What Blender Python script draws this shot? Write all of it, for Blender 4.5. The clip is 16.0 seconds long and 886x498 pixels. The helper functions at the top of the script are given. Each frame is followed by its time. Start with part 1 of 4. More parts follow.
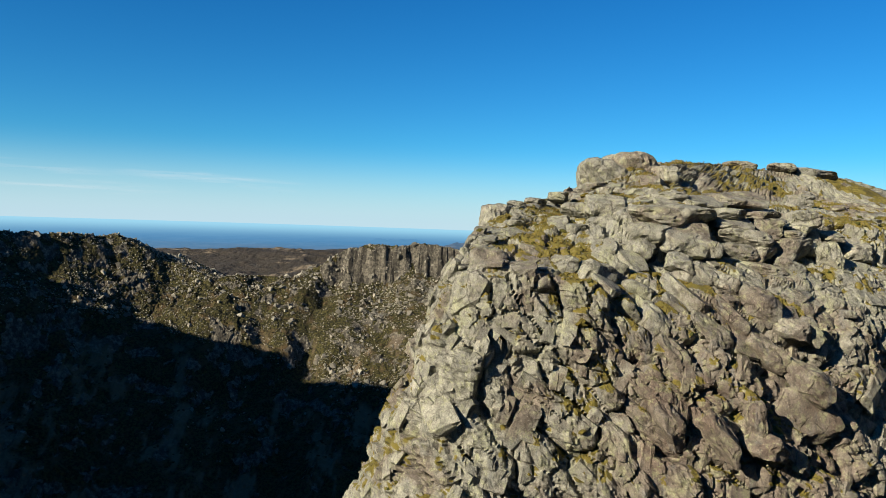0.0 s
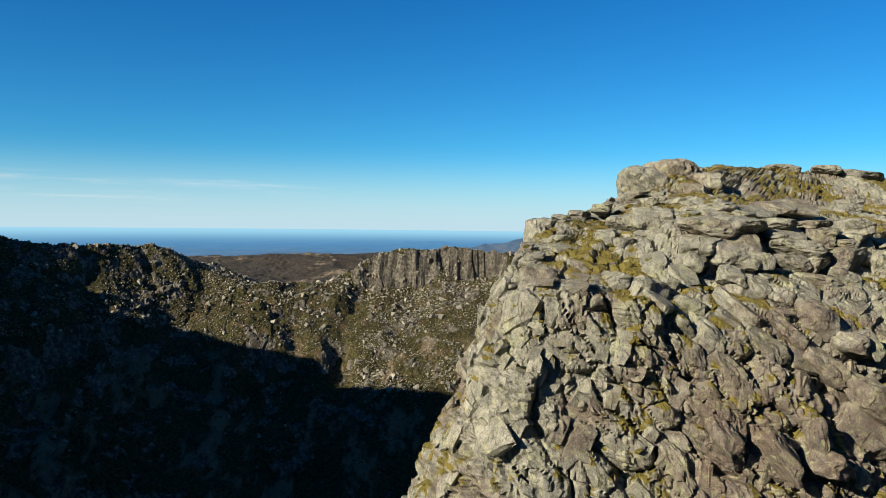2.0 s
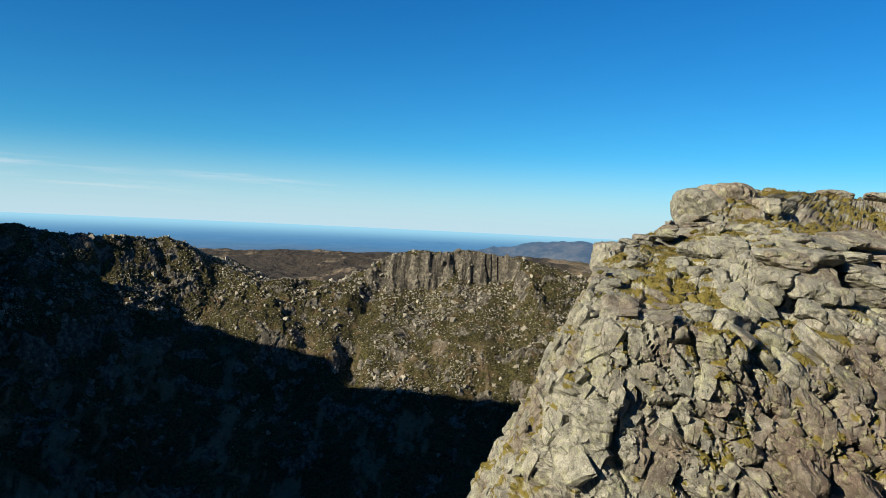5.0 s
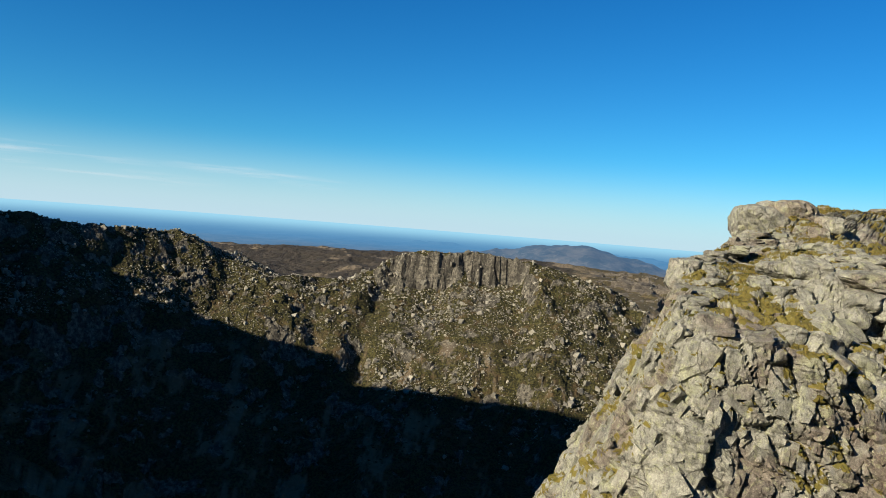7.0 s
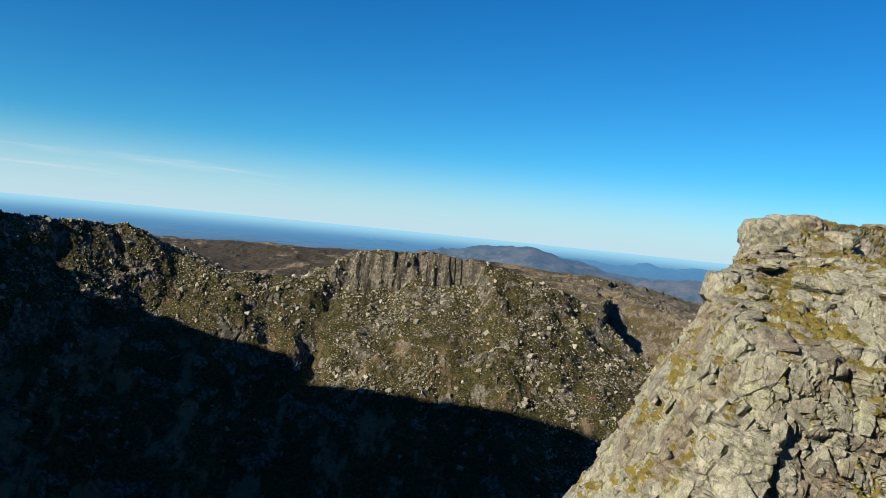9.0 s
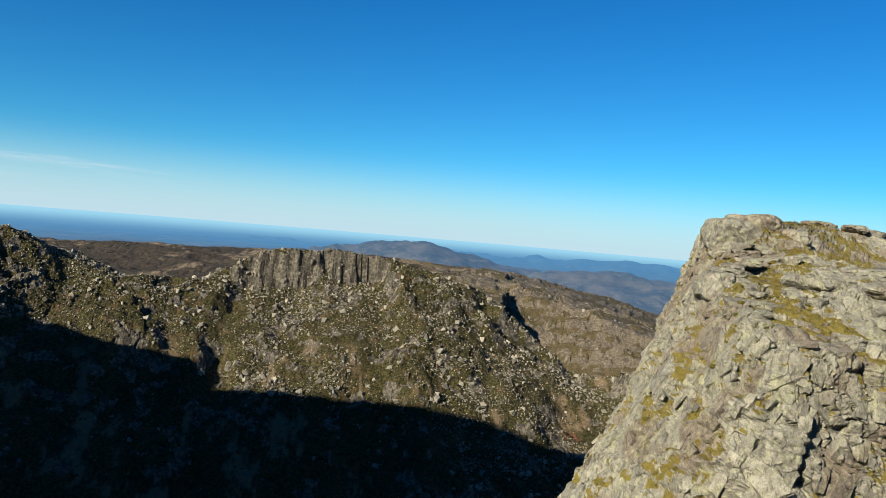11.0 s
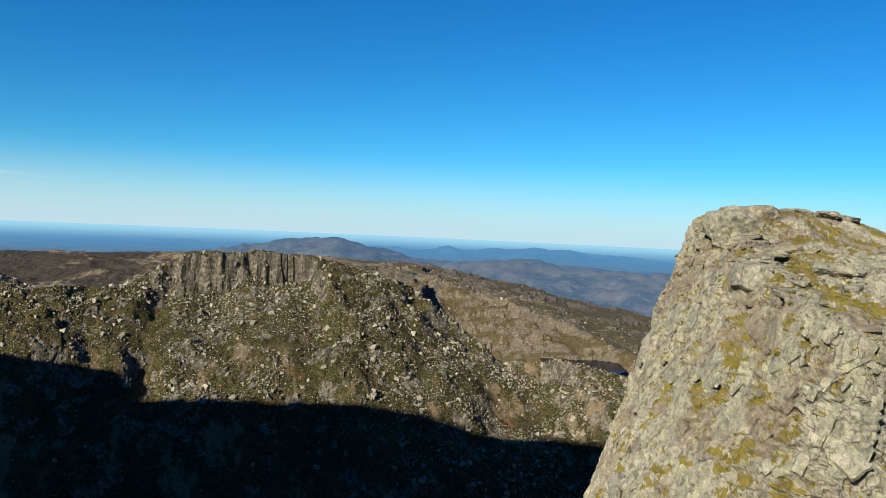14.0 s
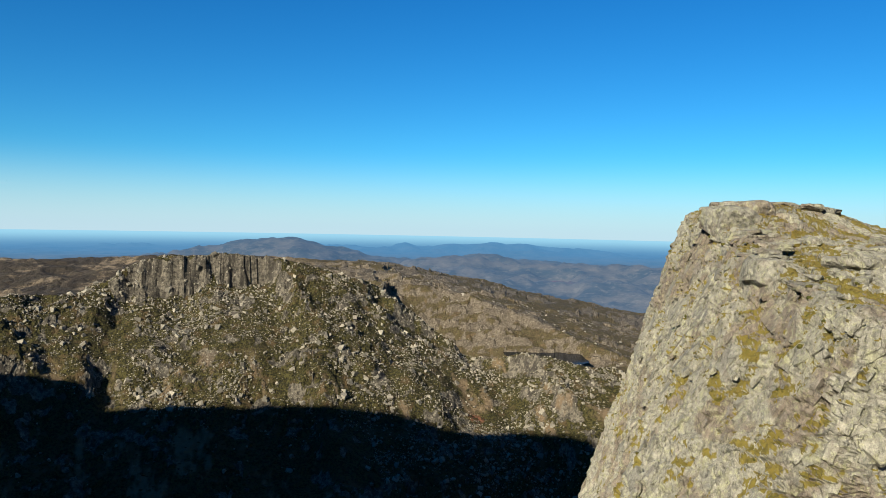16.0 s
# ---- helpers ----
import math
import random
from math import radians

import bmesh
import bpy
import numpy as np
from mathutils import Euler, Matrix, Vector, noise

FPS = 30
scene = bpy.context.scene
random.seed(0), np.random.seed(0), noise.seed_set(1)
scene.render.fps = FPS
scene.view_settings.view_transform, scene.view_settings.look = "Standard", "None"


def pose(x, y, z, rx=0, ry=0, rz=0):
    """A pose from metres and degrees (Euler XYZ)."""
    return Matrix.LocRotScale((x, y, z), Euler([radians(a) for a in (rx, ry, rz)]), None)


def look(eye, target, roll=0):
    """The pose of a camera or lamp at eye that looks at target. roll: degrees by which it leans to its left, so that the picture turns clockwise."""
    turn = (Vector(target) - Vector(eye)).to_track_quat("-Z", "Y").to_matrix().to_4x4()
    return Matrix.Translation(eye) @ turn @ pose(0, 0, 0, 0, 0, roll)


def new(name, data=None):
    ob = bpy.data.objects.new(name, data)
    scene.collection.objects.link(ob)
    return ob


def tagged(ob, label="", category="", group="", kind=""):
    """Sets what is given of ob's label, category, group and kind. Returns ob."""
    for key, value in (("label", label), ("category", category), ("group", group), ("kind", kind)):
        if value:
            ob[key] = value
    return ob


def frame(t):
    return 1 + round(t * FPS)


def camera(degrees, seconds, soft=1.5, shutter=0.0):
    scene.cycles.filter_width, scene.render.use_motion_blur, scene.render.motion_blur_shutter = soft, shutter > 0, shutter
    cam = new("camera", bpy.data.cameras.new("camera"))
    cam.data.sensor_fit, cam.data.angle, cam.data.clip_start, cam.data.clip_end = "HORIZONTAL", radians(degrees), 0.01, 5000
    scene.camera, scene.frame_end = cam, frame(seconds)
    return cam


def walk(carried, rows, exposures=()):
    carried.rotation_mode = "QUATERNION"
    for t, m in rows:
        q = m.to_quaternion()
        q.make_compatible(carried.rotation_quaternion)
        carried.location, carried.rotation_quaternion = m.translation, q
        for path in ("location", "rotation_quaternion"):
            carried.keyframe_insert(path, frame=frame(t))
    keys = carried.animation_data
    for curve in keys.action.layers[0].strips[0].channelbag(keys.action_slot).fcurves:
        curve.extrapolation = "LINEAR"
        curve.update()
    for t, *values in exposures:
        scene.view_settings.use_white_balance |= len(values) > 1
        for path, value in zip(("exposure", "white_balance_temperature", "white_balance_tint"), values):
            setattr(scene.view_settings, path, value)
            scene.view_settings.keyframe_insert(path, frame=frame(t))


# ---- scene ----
cam = camera(60.88, 16.0, soft=0.6)
ROWS = [
    (0.0, pose(0.00, 0.00, 0.00, 87.56, -2.02, 0.00)),
    (0.5, pose(-0.25, 0.04, 0.32, 87.57, -1.64, 0.56)),
    (1.0, pose(-0.60, -0.04, 0.63, 87.59, -1.25, 1.16)),
    (1.5, pose(-0.99, 0.02, 0.92, 87.60, -0.97, 1.69)),
    (2.0, pose(-1.46, 0.08, 1.20, 87.62, -0.71, 2.09)),
    (2.5, pose(-2.05, 0.09, 1.50, 87.64, -0.55, 2.34)),
    (3.0, pose(-2.71, 0.14, 1.83, 87.62, -0.56, 2.48)),
    (3.5, pose(-3.48, 0.22, 2.04, 87.64, -0.99, 2.55)),
    (4.0, pose(-4.34, 0.34, 2.23, 87.66, -1.60, 2.58)),
    (6.5, pose(-11.19, 0.10, 2.98, 87.63, -4.13, 2.84)),
    (7.0, pose(-12.99, 0.10, 3.04, 87.63, -4.50, 2.84)),
    (7.5, pose(-14.95, 0.07, 3.06, 87.62, -4.90, 2.67)),
    (8.0, pose(-17.03, 0.20, 3.04, 87.66, -5.29, 2.05)),
    (8.5, pose(-19.30, 0.17, 3.09, 87.76, -5.54, 0.69)),
    (9.0, pose(-21.74, -0.00, 3.14, 87.91, -5.74, -1.43)),
    (9.5, pose(-24.24, 0.02, 3.13, 88.07, -5.81, -3.77)),
    (10.0, pose(-26.82, 0.24, 3.21, 88.17, -5.62, -5.98)),
    (12.5, pose(-39.69, 2.45, 3.29, 88.25, -3.52, -13.58)),
    (13.0, pose(-41.89, 2.73, 3.43, 88.21, -3.19, -14.55)),
    (13.5, pose(-43.93, 3.16, 3.48, 88.20, -2.96, -15.65)),
    (14.0, pose(-45.71, 3.62, 3.55, 88.19, -2.63, -16.76)),
    (14.5, pose(-47.18, 4.22, 3.59, 88.15, -2.30, -17.74)),
    (15.0, pose(-48.77, 4.64, 3.65, 88.13, -1.97, -18.63)),
    (15.5, pose(-50.36, 4.92, 3.83, 88.08, -1.59, -19.41)),
    (16.0, pose(-51.92, 5.27, 4.12, 88.02, -1.20, -20.15)),
]
walk(cam, ROWS, exposures=((0.0, 0.95),))

# ---- light ----
SUN_TO = Vector((-0.78, -0.63, 0.0)).normalized()
SUN_EL = radians(25)
world = bpy.data.worlds.new("sky")
scene.world = world
world.use_nodes = True
wn = world.node_tree
for n in list(wn.nodes):
    wn.nodes.remove(n)
sky = wn.nodes.new("ShaderNodeTexSky")
sky.sky_type = "NISHITA"
sky.sun_disc = False
sky.sun_elevation = SUN_EL
sky.sun_rotation = math.atan2(SUN_TO.x, SUN_TO.y)
sky.altitude = 1900
sky.air_density = 1.0
sky.dust_density = 0.02
sky.ozone_density = 5.0
hue = wn.nodes.new("ShaderNodeHueSaturation")
hue.inputs["Saturation"].default_value = 1.08
back = wn.nodes.new("ShaderNodeBackground")
back.inputs["Strength"].default_value = 0.05
wout = wn.nodes.new("ShaderNodeOutputWorld")
tint = wn.nodes.new("ShaderNodeMix")
tint.data_type, tint.blend_type = "RGBA", "MULTIPLY"
tint.inputs[0].default_value = 1.0
tone = wn.nodes.new("ShaderNodeMix")
tone.data_type = "RGBA"
tone.inputs[6].default_value = (0.515, 1.05, 1.20, 1)
tone.inputs[7].default_value = (0.50, 0.97, 1.23, 1)
wn.links.new(tone.outputs[2], tint.inputs[7])
wn.links.new(sky.outputs[0], tint.inputs[6])
wn.links.new(tint.outputs[2], hue.inputs["Color"])
# pale haze low over the horizon
where = wn.nodes.new("ShaderNodeTexCoord")
split = wn.nodes.new("ShaderNodeSeparateXYZ")
wn.links.new(where.outputs["Generated"], split.inputs[0])
high = wn.nodes.new("ShaderNodeMapRange")
high.inputs["From Min"].default_value, high.inputs["From Max"].default_value = 0.10, 0.28
wn.links.new(split.outputs["Z"], high.inputs["Value"])
wn.links.new(high.outputs[0], tone.inputs[0])
low = wn.nodes.new("ShaderNodeMapRange")
low.interpolation_type = "SMOOTHERSTEP"
low.inputs["From Min"].default_value, low.inputs["From Max"].default_value = 0.105, -0.04
low.inputs["To Min"].default_value, low.inputs["To Max"].default_value = 0.0, 0.95
wn.links.new(split.outputs["Z"], low.inputs["Value"])
haze = wn.nodes.new("ShaderNodeMix")
haze.data_type = "RGBA"
haze.inputs[7].default_value = (5.8, 7.7, 8.8, 1)
wn.links.new(low.outputs[0], haze.inputs[0])
wn.links.new(hue.outputs[0], haze.inputs[6])
wn.links.new(haze.outputs[2], back.inputs["Color"])
wn.links.new(back.outputs[0], wout.inputs["Surface"])

sun_data = bpy.data.lights.new("sun", "SUN")
sun_data.energy = 5.0
sun_data.angle = radians(0.53)
sun_data.color = (1.0, 0.89, 0.70)
sun = new("sun", sun_data)
sun.matrix_world = look((0, 0, 300), Vector((0, 0, 300)) - (SUN_TO * math.cos(SUN_EL) + Vector((0, 0, math.sin(SUN_EL)))))


# ---- noise on arrays ----
def hash01(ix, iy, iz, k):
    h = (ix.astype(np.int64) * 374761393 + iy.astype(np.int64) * 668265263 + iz.astype(np.int64) * 2147483647 + k * 1274126177) & 0xFFFFFFFF
    h = ((h ^ (h >> 13)) * 1274126177) & 0xFFFFFFFF
    h = ((h ^ (h >> 16)) * 2246822519) & 0xFFFFFFFF
    h = h ^ (h >> 15)
    return (h & 0xFFFFFF).astype(np.float64) / 0xFFFFFF


def value_noise(p, k=0):
    """Smooth noise from -1 to 1 at the points p (n, 3)."""
    b = np.floor(p)
    f = p - b
    f = f * f * f * (f * (f * 6 - 15) + 10)
    b = b.astype(np.int64)
    out = 0
    for dx in (0, 1):
        for dy in (0, 1):
            for dz in (0, 1):
                w = (f[:, 0] if dx else 1 - f[:, 0]) * (f[:, 1] if dy else 1 - f[:, 1]) * (f[:, 2] if dz else 1 - f[:, 2])
                out = out + w * hash01(b[:, 0] + dx, b[:, 1] + dy, b[:, 2] + dz, k)
    return out * 2 - 1


def fbm(p, octaves=4, k=0, gain=0.5):
    out, a = 0, 1.0
    for o in range(octaves):
        out = out + a * value_noise(p * 2 ** o + 17.3 * o, k + o)
        a *= gain
    return out


def cells(p, k=0, width=0.1):
    """Jointed blocks: the height of the tilted block face at each point, from -1 to 1, its tilt, a random number and the gap to the joint."""
    b = np.floor(p).astype(np.int64)
    n = len(p)
    d = np.full((2, n), 9.0)
    who = np.zeros((2, n, 3), np.int64)
    way = np.zeros((2, n, 3))
    for dx in (-1, 0, 1):
        for dy in (-1, 0, 1):
            for dz in (-1, 0, 1):
                c = b + np.array((dx, dy, dz))
                v = p - np.stack([c[:, a] + 0.08 + 0.84 * hash01(c[:, 0], c[:, 1], c[:, 2], k + a) for a in range(3)], 1)
                e = np.sqrt((v * v).sum(1))
                first = e < d[0]
                second = (e < d[1]) & ~first
                d[1][first], who[1][first], way[1][first] = d[0][first], who[0][first], way[0][first]
                d[0][first], who[0][first], way[0][first] = e[first], c[first], v[first]
                d[1][second], who[1][second], way[1][second] = e[second], c[second], v[second]
    rnd = [[hash01(w[:, 0], w[:, 1], w[:, 2], k + 10 + a) for a in range(4)] for w in who]
    gap = d[1] - d[0]
    t = 0.5 + 0.5 * smooth(gap, 0, width)
    lift = [r[0] - 0.5 for r in rnd]
    tilt = [sum(way[i][:, a] * (rnd[i][a + 1] - 0.5) for a in range(3)) for i in (0, 1)]
    return t * lift[0] + (1 - t) * lift[1], t * tilt[0] + (1 - t) * tilt[1], rnd[0][1], gap


def smooth(a, lo=0.0, hi=1.0):
    t = np.clip((a - lo) / (hi - lo), 0, 1)
    return t * t * (3 - 2 * t)


def rotated(p, rx, ry, rz):
    m = np.array(Euler((radians(rx), radians(ry), radians(rz))).to_matrix())
    return p @ m.T


def mesh_from(name, verts, faces, material, attrs=None, shade_smooth=False):
    """A mesh from arrays: faces all of one corner count."""
    me = bpy.data.meshes.new(name)
    verts = np.asarray(verts, np.float32)
    faces = np.asarray(faces, np.int32)
    n, k = faces.shape
    me.vertices.add(len(verts))
    me.vertices.foreach_set("co", verts.ravel())
    me.loops.add(n * k)
    me.loops.foreach_set("vertex_index", faces.ravel())
    me.polygons.add(n)
    me.polygons.foreach_set("loop_start", np.arange(0, n * k, k, dtype=np.int32))
    for key, values in (attrs or {}).items():
        a = me.attributes.new(key, "FLOAT", "POINT")
        a.data.foreach_set("value", np.asarray(values, np.float32))
    me.update(calc_edges=True)
    me.polygons.foreach_set("use_smooth", np.full(n, shade_smooth, bool))
    me.materials.append(material)
    return me


def grid_faces(rows, cols, wrap=False):
    r, c = np.meshgrid(np.arange(rows - 1), np.arange(cols if wrap else cols - 1), indexing="ij")
    r, c = r.ravel(), c.ravel()
    c2 = (c + 1) % cols
    return np.stack([r * cols + c, r * cols + c2, (r + 1) * cols + c2, (r + 1) * cols + c], 1)


def grid_normals(g, wrap=False):
    dr = np.gradient(g, axis=0)
    dc = (np.roll(g, -1, 1) - np.roll(g, 1, 1)) if wrap else np.gradient(g, axis=1)
    n = np.cross(dr, dc)
    return n / (np.linalg.norm(n, axis=2, keepdims=True) + 1e-9)


# ---- materials ----
class Nodes:
    """Short hand for a node material."""

    def __init__(self, name):
        self.mat = bpy.data.materials.new(name)
        self.mat.use_nodes = True
        self.t = self.mat.node_tree
        self.bsdf = self.t.nodes["Principled BSDF"]
        self.pos = self.t.nodes.new("ShaderNodeNewGeometry").outputs["Position"]
        self.normal = None

    def put(self, socket, value):
        if hasattr(value, "links"):
            self.t.links.new(value, socket)
        elif isinstance(value, tuple) and len(value) == 3 and socket.type == "RGBA":
            socket.default_value = (*value, 1)
        else:
            socket.default_value = value

    def noise(self, scale, detail=6, rough=0.6, vector=None, out="Fac", stretch=None):
        n = self.t.nodes.new("ShaderNodeTexNoise")
        n.inputs["Scale"].default_value = scale
        n.inputs["Detail"].default_value = detail
        n.inputs["Roughness"].default_value = rough
        v = vector or self.pos
        if stretch:
            m = self.t.nodes.new("ShaderNodeMapping")
            m.inputs["Scale"].default_value = stretch
            self.t.links.new(v, m.inputs["Vector"])
            v = m.outputs[0]
        self.t.links.new(v, n.inputs["Vector"])
        return n.outputs[out]

    def voronoi(self, scale, feature="F1", out="Distance", vector=None):
        n = self.t.nodes.new("ShaderNodeTexVoronoi")
        n.feature = feature
        n.inputs["Scale"].default_value = scale
        self.t.links.new(vector or self.pos, n.inputs["Vector"])
        return n.outputs[out]

    def band(self, value, lo, hi):
        n = self.t.nodes.new("ShaderNodeMapRange")
        n.interpolation_type = "SMOOTHSTEP"
        self.put(n.inputs["Value"], value)
        n.inputs["From Min"].default_value = lo
        n.inputs["From Max"].default_value = hi
        return n.outputs[0]

    def mix(self, fac, a, b, blend="MIX"):
        n = self.t.nodes.new("ShaderNodeMix")
        n.data_type = "RGBA"
        n.blend_type = blend
        self.put(n.inputs[0], fac)
        self.put(n.inputs[6], a)
        self.put(n.inputs[7], b)
        return n.outputs[2]

    def math(self, op, a, b=0.0):
        n = self.t.nodes.new("ShaderNodeMath")
        n.operation = op
        self.put(n.inputs[0], a)
        self.put(n.inputs[1], b)
        return n.outputs[0]

    def attr(self, name):
        n = self.t.nodes.new("ShaderNodeAttribute")
        n.attribute_name = name
        return n.outputs["Fac"]

    def bump(self, height, strength, distance):
        n = self.t.nodes.new("ShaderNodeBump")
        n.inputs["Strength"].default_value = strength
        n.inputs["Distance"].default_value = distance
        self.put(n.inputs["Height"], height)
        if self.normal:
            self.t.links.new(self.normal, n.inputs["Normal"])
        self.t.links.new(n.outputs[0], self.bsdf.inputs["Normal"])

    def facets(self, layers):
        """Small broken faces: the normal leans its own way in each cell."""
        v = self.t.nodes.new("ShaderNodeNewGeometry").outputs["Normal"]
        bend = self.noise(2.2, 4, 0.6, out="Color")
        for scale, amount in layers:
            s = self.vec("ADD", self.pos, self.vec("SCALE", bend, scale=0.35 / scale * 1.7))
            cell = self.voronoi(scale, "F1", "Color", s)
            v = self.vec("ADD", v, self.vec("SCALE", self.vec("SUBTRACT", cell, (0.5, 0.5, 0.5)), scale=amount))
        self.normal = self.vec("NORMALIZE", v)

    def vec(self, op, a, b=None, scale=None):
        n = self.t.nodes.new("ShaderNodeVectorMath")
        n.operation = op
        self.put(n.inputs[0], a)
        if b is not None:
            self.put(n.inputs[1], b)
        if scale is not None:
            n.inputs["Scale"].default_value = scale
        return n.outputs[0]

    def done(self, colour, rough=0.9):
        self.put(self.bsdf.inputs["Base Color"], colour)
        self.put(self.bsdf.inputs["Roughness"], rough)
        self.bsdf.inputs["Specular IOR Level"].default_value = 0.25
        return self.mat


def granite():
    n = Nodes("granite")
    piece = n.math("ADD", n.t.nodes.new("ShaderNodeNewGeometry").outputs["Random Per Island"], n.t.nodes.new("ShaderNodeObjectInfo").outputs["Random"])
    piece = n.math("FRACT", piece)
    fine = n.noise(12, 9, 0.8)
    mid = n.noise(1.4, 8, 0.7)
    big = n.noise(0.16, 4, 0.55)
    c = n.mix(n.band(mid, 0.34, 0.66), (0.155, 0.154, 0.130), (0.295, 0.291, 0.244))
    c = n.mix(n.math("MULTIPLY", n.band(big, 0.50, 0.60), 0.6), c, (0.125, 0.088, 0.068))
    # brown seepage over the lower south face
    v = n.t.nodes.new("ShaderNodeVectorMath")
    v.operation = "DISTANCE"
    n.t.links.new(n.pos, v.inputs[0])
    v.inputs[1].default_value = (20, 50, -16)
    wet = n.band(n.math("ADD", v.outputs["Value"], n.math("MULTIPLY", n.noise(0.35, 7, 0.7), 18)), 24, 15)
    c = n.mix(n.math("MULTIPLY", wet, 0.7), c, (0.122, 0.088, 0.070))
    lichen = n.noise(1.9, 9, 0.75)
    c = n.mix(n.math("MULTIPLY", n.band(lichen, 0.51, 0.61), 0.5), c, (0.31, 0.32, 0.18))
    # broad tints: pale green crust, pink feldspar and grey drip streaks
    crust = n.noise(0.55, 7, 0.68)
    c = n.mix(n.math("MULTIPLY", n.band(crust, 0.54, 0.66), 0.5), c, (0.33, 0.34, 0.20))
    c = n.mix(n.math("MULTIPLY", n.band(crust, 0.46, 0.36), 0.35), c, (0.255, 0.225, 0.192))
    drip = n.noise(0.9, 7, 0.65, stretch=(1, 1, 0.14))
    c = n.mix(n.math("MULTIPLY", n.band(drip, 0.56, 0.66), 0.5), c, (0.15, 0.155, 0.155))
    dark = n.noise(2.6, 10, 0.8, stretch=(1, 1, 0.4))
    c = n.mix(n.math("MULTIPLY", n.band(dark, 0.51, 0.61), 0.62), c, (0.055, 0.051, 0.043))
    speck = n.noise(6, 9, 0.85)
    c = n.mix(n.math("MULTIPLY", n.band(speck, 0.58, 0.63), 0.6), c, (0.38, 0.362, 0.29))
    c = n.mix(0.6, c, n.mix(n.band(fine, 0.34, 0.66), (0.18, 0.18, 0.18), (0.80, 0.80, 0.80)), "OVERLAY")
    c = n.mix(1.0, c, n.mix(piece, (0.84, 0.84, 0.85), (1.14, 1.13, 1.10)), "MULTIPLY")
    turf = n.math("MULTIPLY", n.attr("turf"), n.band(n.noise(5, 6, 0.7), 0.25, 0.5))
    g = n.mix(n.noise(1.4, 5, 0.6), (0.185, 0.136, 0.030), (0.085, 0.086, 0.018))
    c = n.mix(n.band(turf, 0.3, 0.6), c, g)
    # open joints, some wide and some hairline, drawn darker and sunk in the bump
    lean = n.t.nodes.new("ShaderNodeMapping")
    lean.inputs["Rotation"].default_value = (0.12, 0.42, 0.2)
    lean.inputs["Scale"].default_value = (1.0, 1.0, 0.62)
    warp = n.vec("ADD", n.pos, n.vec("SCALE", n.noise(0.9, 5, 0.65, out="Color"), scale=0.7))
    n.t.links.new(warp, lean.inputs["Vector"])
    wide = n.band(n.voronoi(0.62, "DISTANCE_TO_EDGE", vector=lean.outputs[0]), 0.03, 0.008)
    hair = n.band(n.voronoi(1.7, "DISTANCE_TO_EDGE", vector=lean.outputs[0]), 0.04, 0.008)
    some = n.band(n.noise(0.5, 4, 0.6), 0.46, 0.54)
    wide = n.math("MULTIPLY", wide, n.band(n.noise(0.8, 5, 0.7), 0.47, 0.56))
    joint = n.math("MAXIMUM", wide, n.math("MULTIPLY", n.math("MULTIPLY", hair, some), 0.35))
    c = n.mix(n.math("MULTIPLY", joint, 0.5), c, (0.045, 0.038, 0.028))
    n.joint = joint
    rel = n.math("ADD", n.math("MULTIPLY", n.noise(3.5, 10, 0.78), 0.7), n.math("MULTIPLY", fine, 0.35))
    rel = n.math("SUBTRACT", rel, n.math("MULTIPLY", n.joint, 0.6))
    n.facets(((2.2, 0.10), (5.5, 0.12)))
    n.bump(rel, 1.0, 0.15)
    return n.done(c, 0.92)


def heath():
    n = Nodes("heath_slope")
    a = n.noise(0.11, 6, 0.65)
    b = n.noise(0.7, 8, 0.72)
    brush = n.mix(n.band(b, 0.44, 0.56), (0.013, 0.013, 0.005), (0.062, 0.056, 0.017))
    brush = n.mix(n.band(a, 0.52, 0.66), brush, (0.08, 0.056, 0.027))
    r = n.noise(0.5, 8, 0.7)
    rock = n.mix(n.band(r, 0.35, 0.65), (0.042, 0.039, 0.032), (0.19, 0.172, 0.135))
    seep = n.noise(0.3, 6, 0.65, stretch=(1, 1, 0.15))
    rock = n.mix(n.math("MULTIPLY", n.band(seep, 0.46, 0.58), 0.75), rock, (0.034, 0.031, 0.026))
    c = n.mix(n.band(n.math("ADD", n.attr("rock"), n.math("MULTIPLY", b, 0.5)), 0.62, 0.82), brush, rock)
    c = n.mix(n.attr("scree"), c, n.mix(r, (0.12, 0.09, 0.055), (0.24, 0.175, 0.11)))
    streak = n.noise(0.02, 8, 0.7, stretch=(0.6, 0.3, 1))
    moor = n.mix(n.band(streak, 0.50, 0.58), (0.042, 0.034, 0.025), (0.19, 0.15, 0.10))
    moor = n.mix(n.math("MULTIPLY", n.band(n.noise(0.09, 8, 0.75), 0.48, 0.58), 0.7), moor, (0.03, 0.027, 0.018))
    c = n.mix(n.attr("moor"), c, moor)
    # a patch of bare red earth
    v = n.t.nodes.new("ShaderNodeVectorMath")
    v.operation = "DISTANCE"
    n.t.links.new(n.pos, v.inputs[0])
    v.inputs[1].default_value = (142, 462, -124)
    c = n.mix(n.band(n.math("ADD", v.outputs["Value"], n.math("MULTIPLY", r, 12)), 13, 9), c, (0.15, 0.065, 0.038))
    n.bump(n.noise(1.2, 8, 0.75), 1.0, 1.1)
    return n.done(c, 0.95)


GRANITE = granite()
HEATH = heath()


# ---- the land round the crag ----
POLE = np.array((-30.0, 3.0))


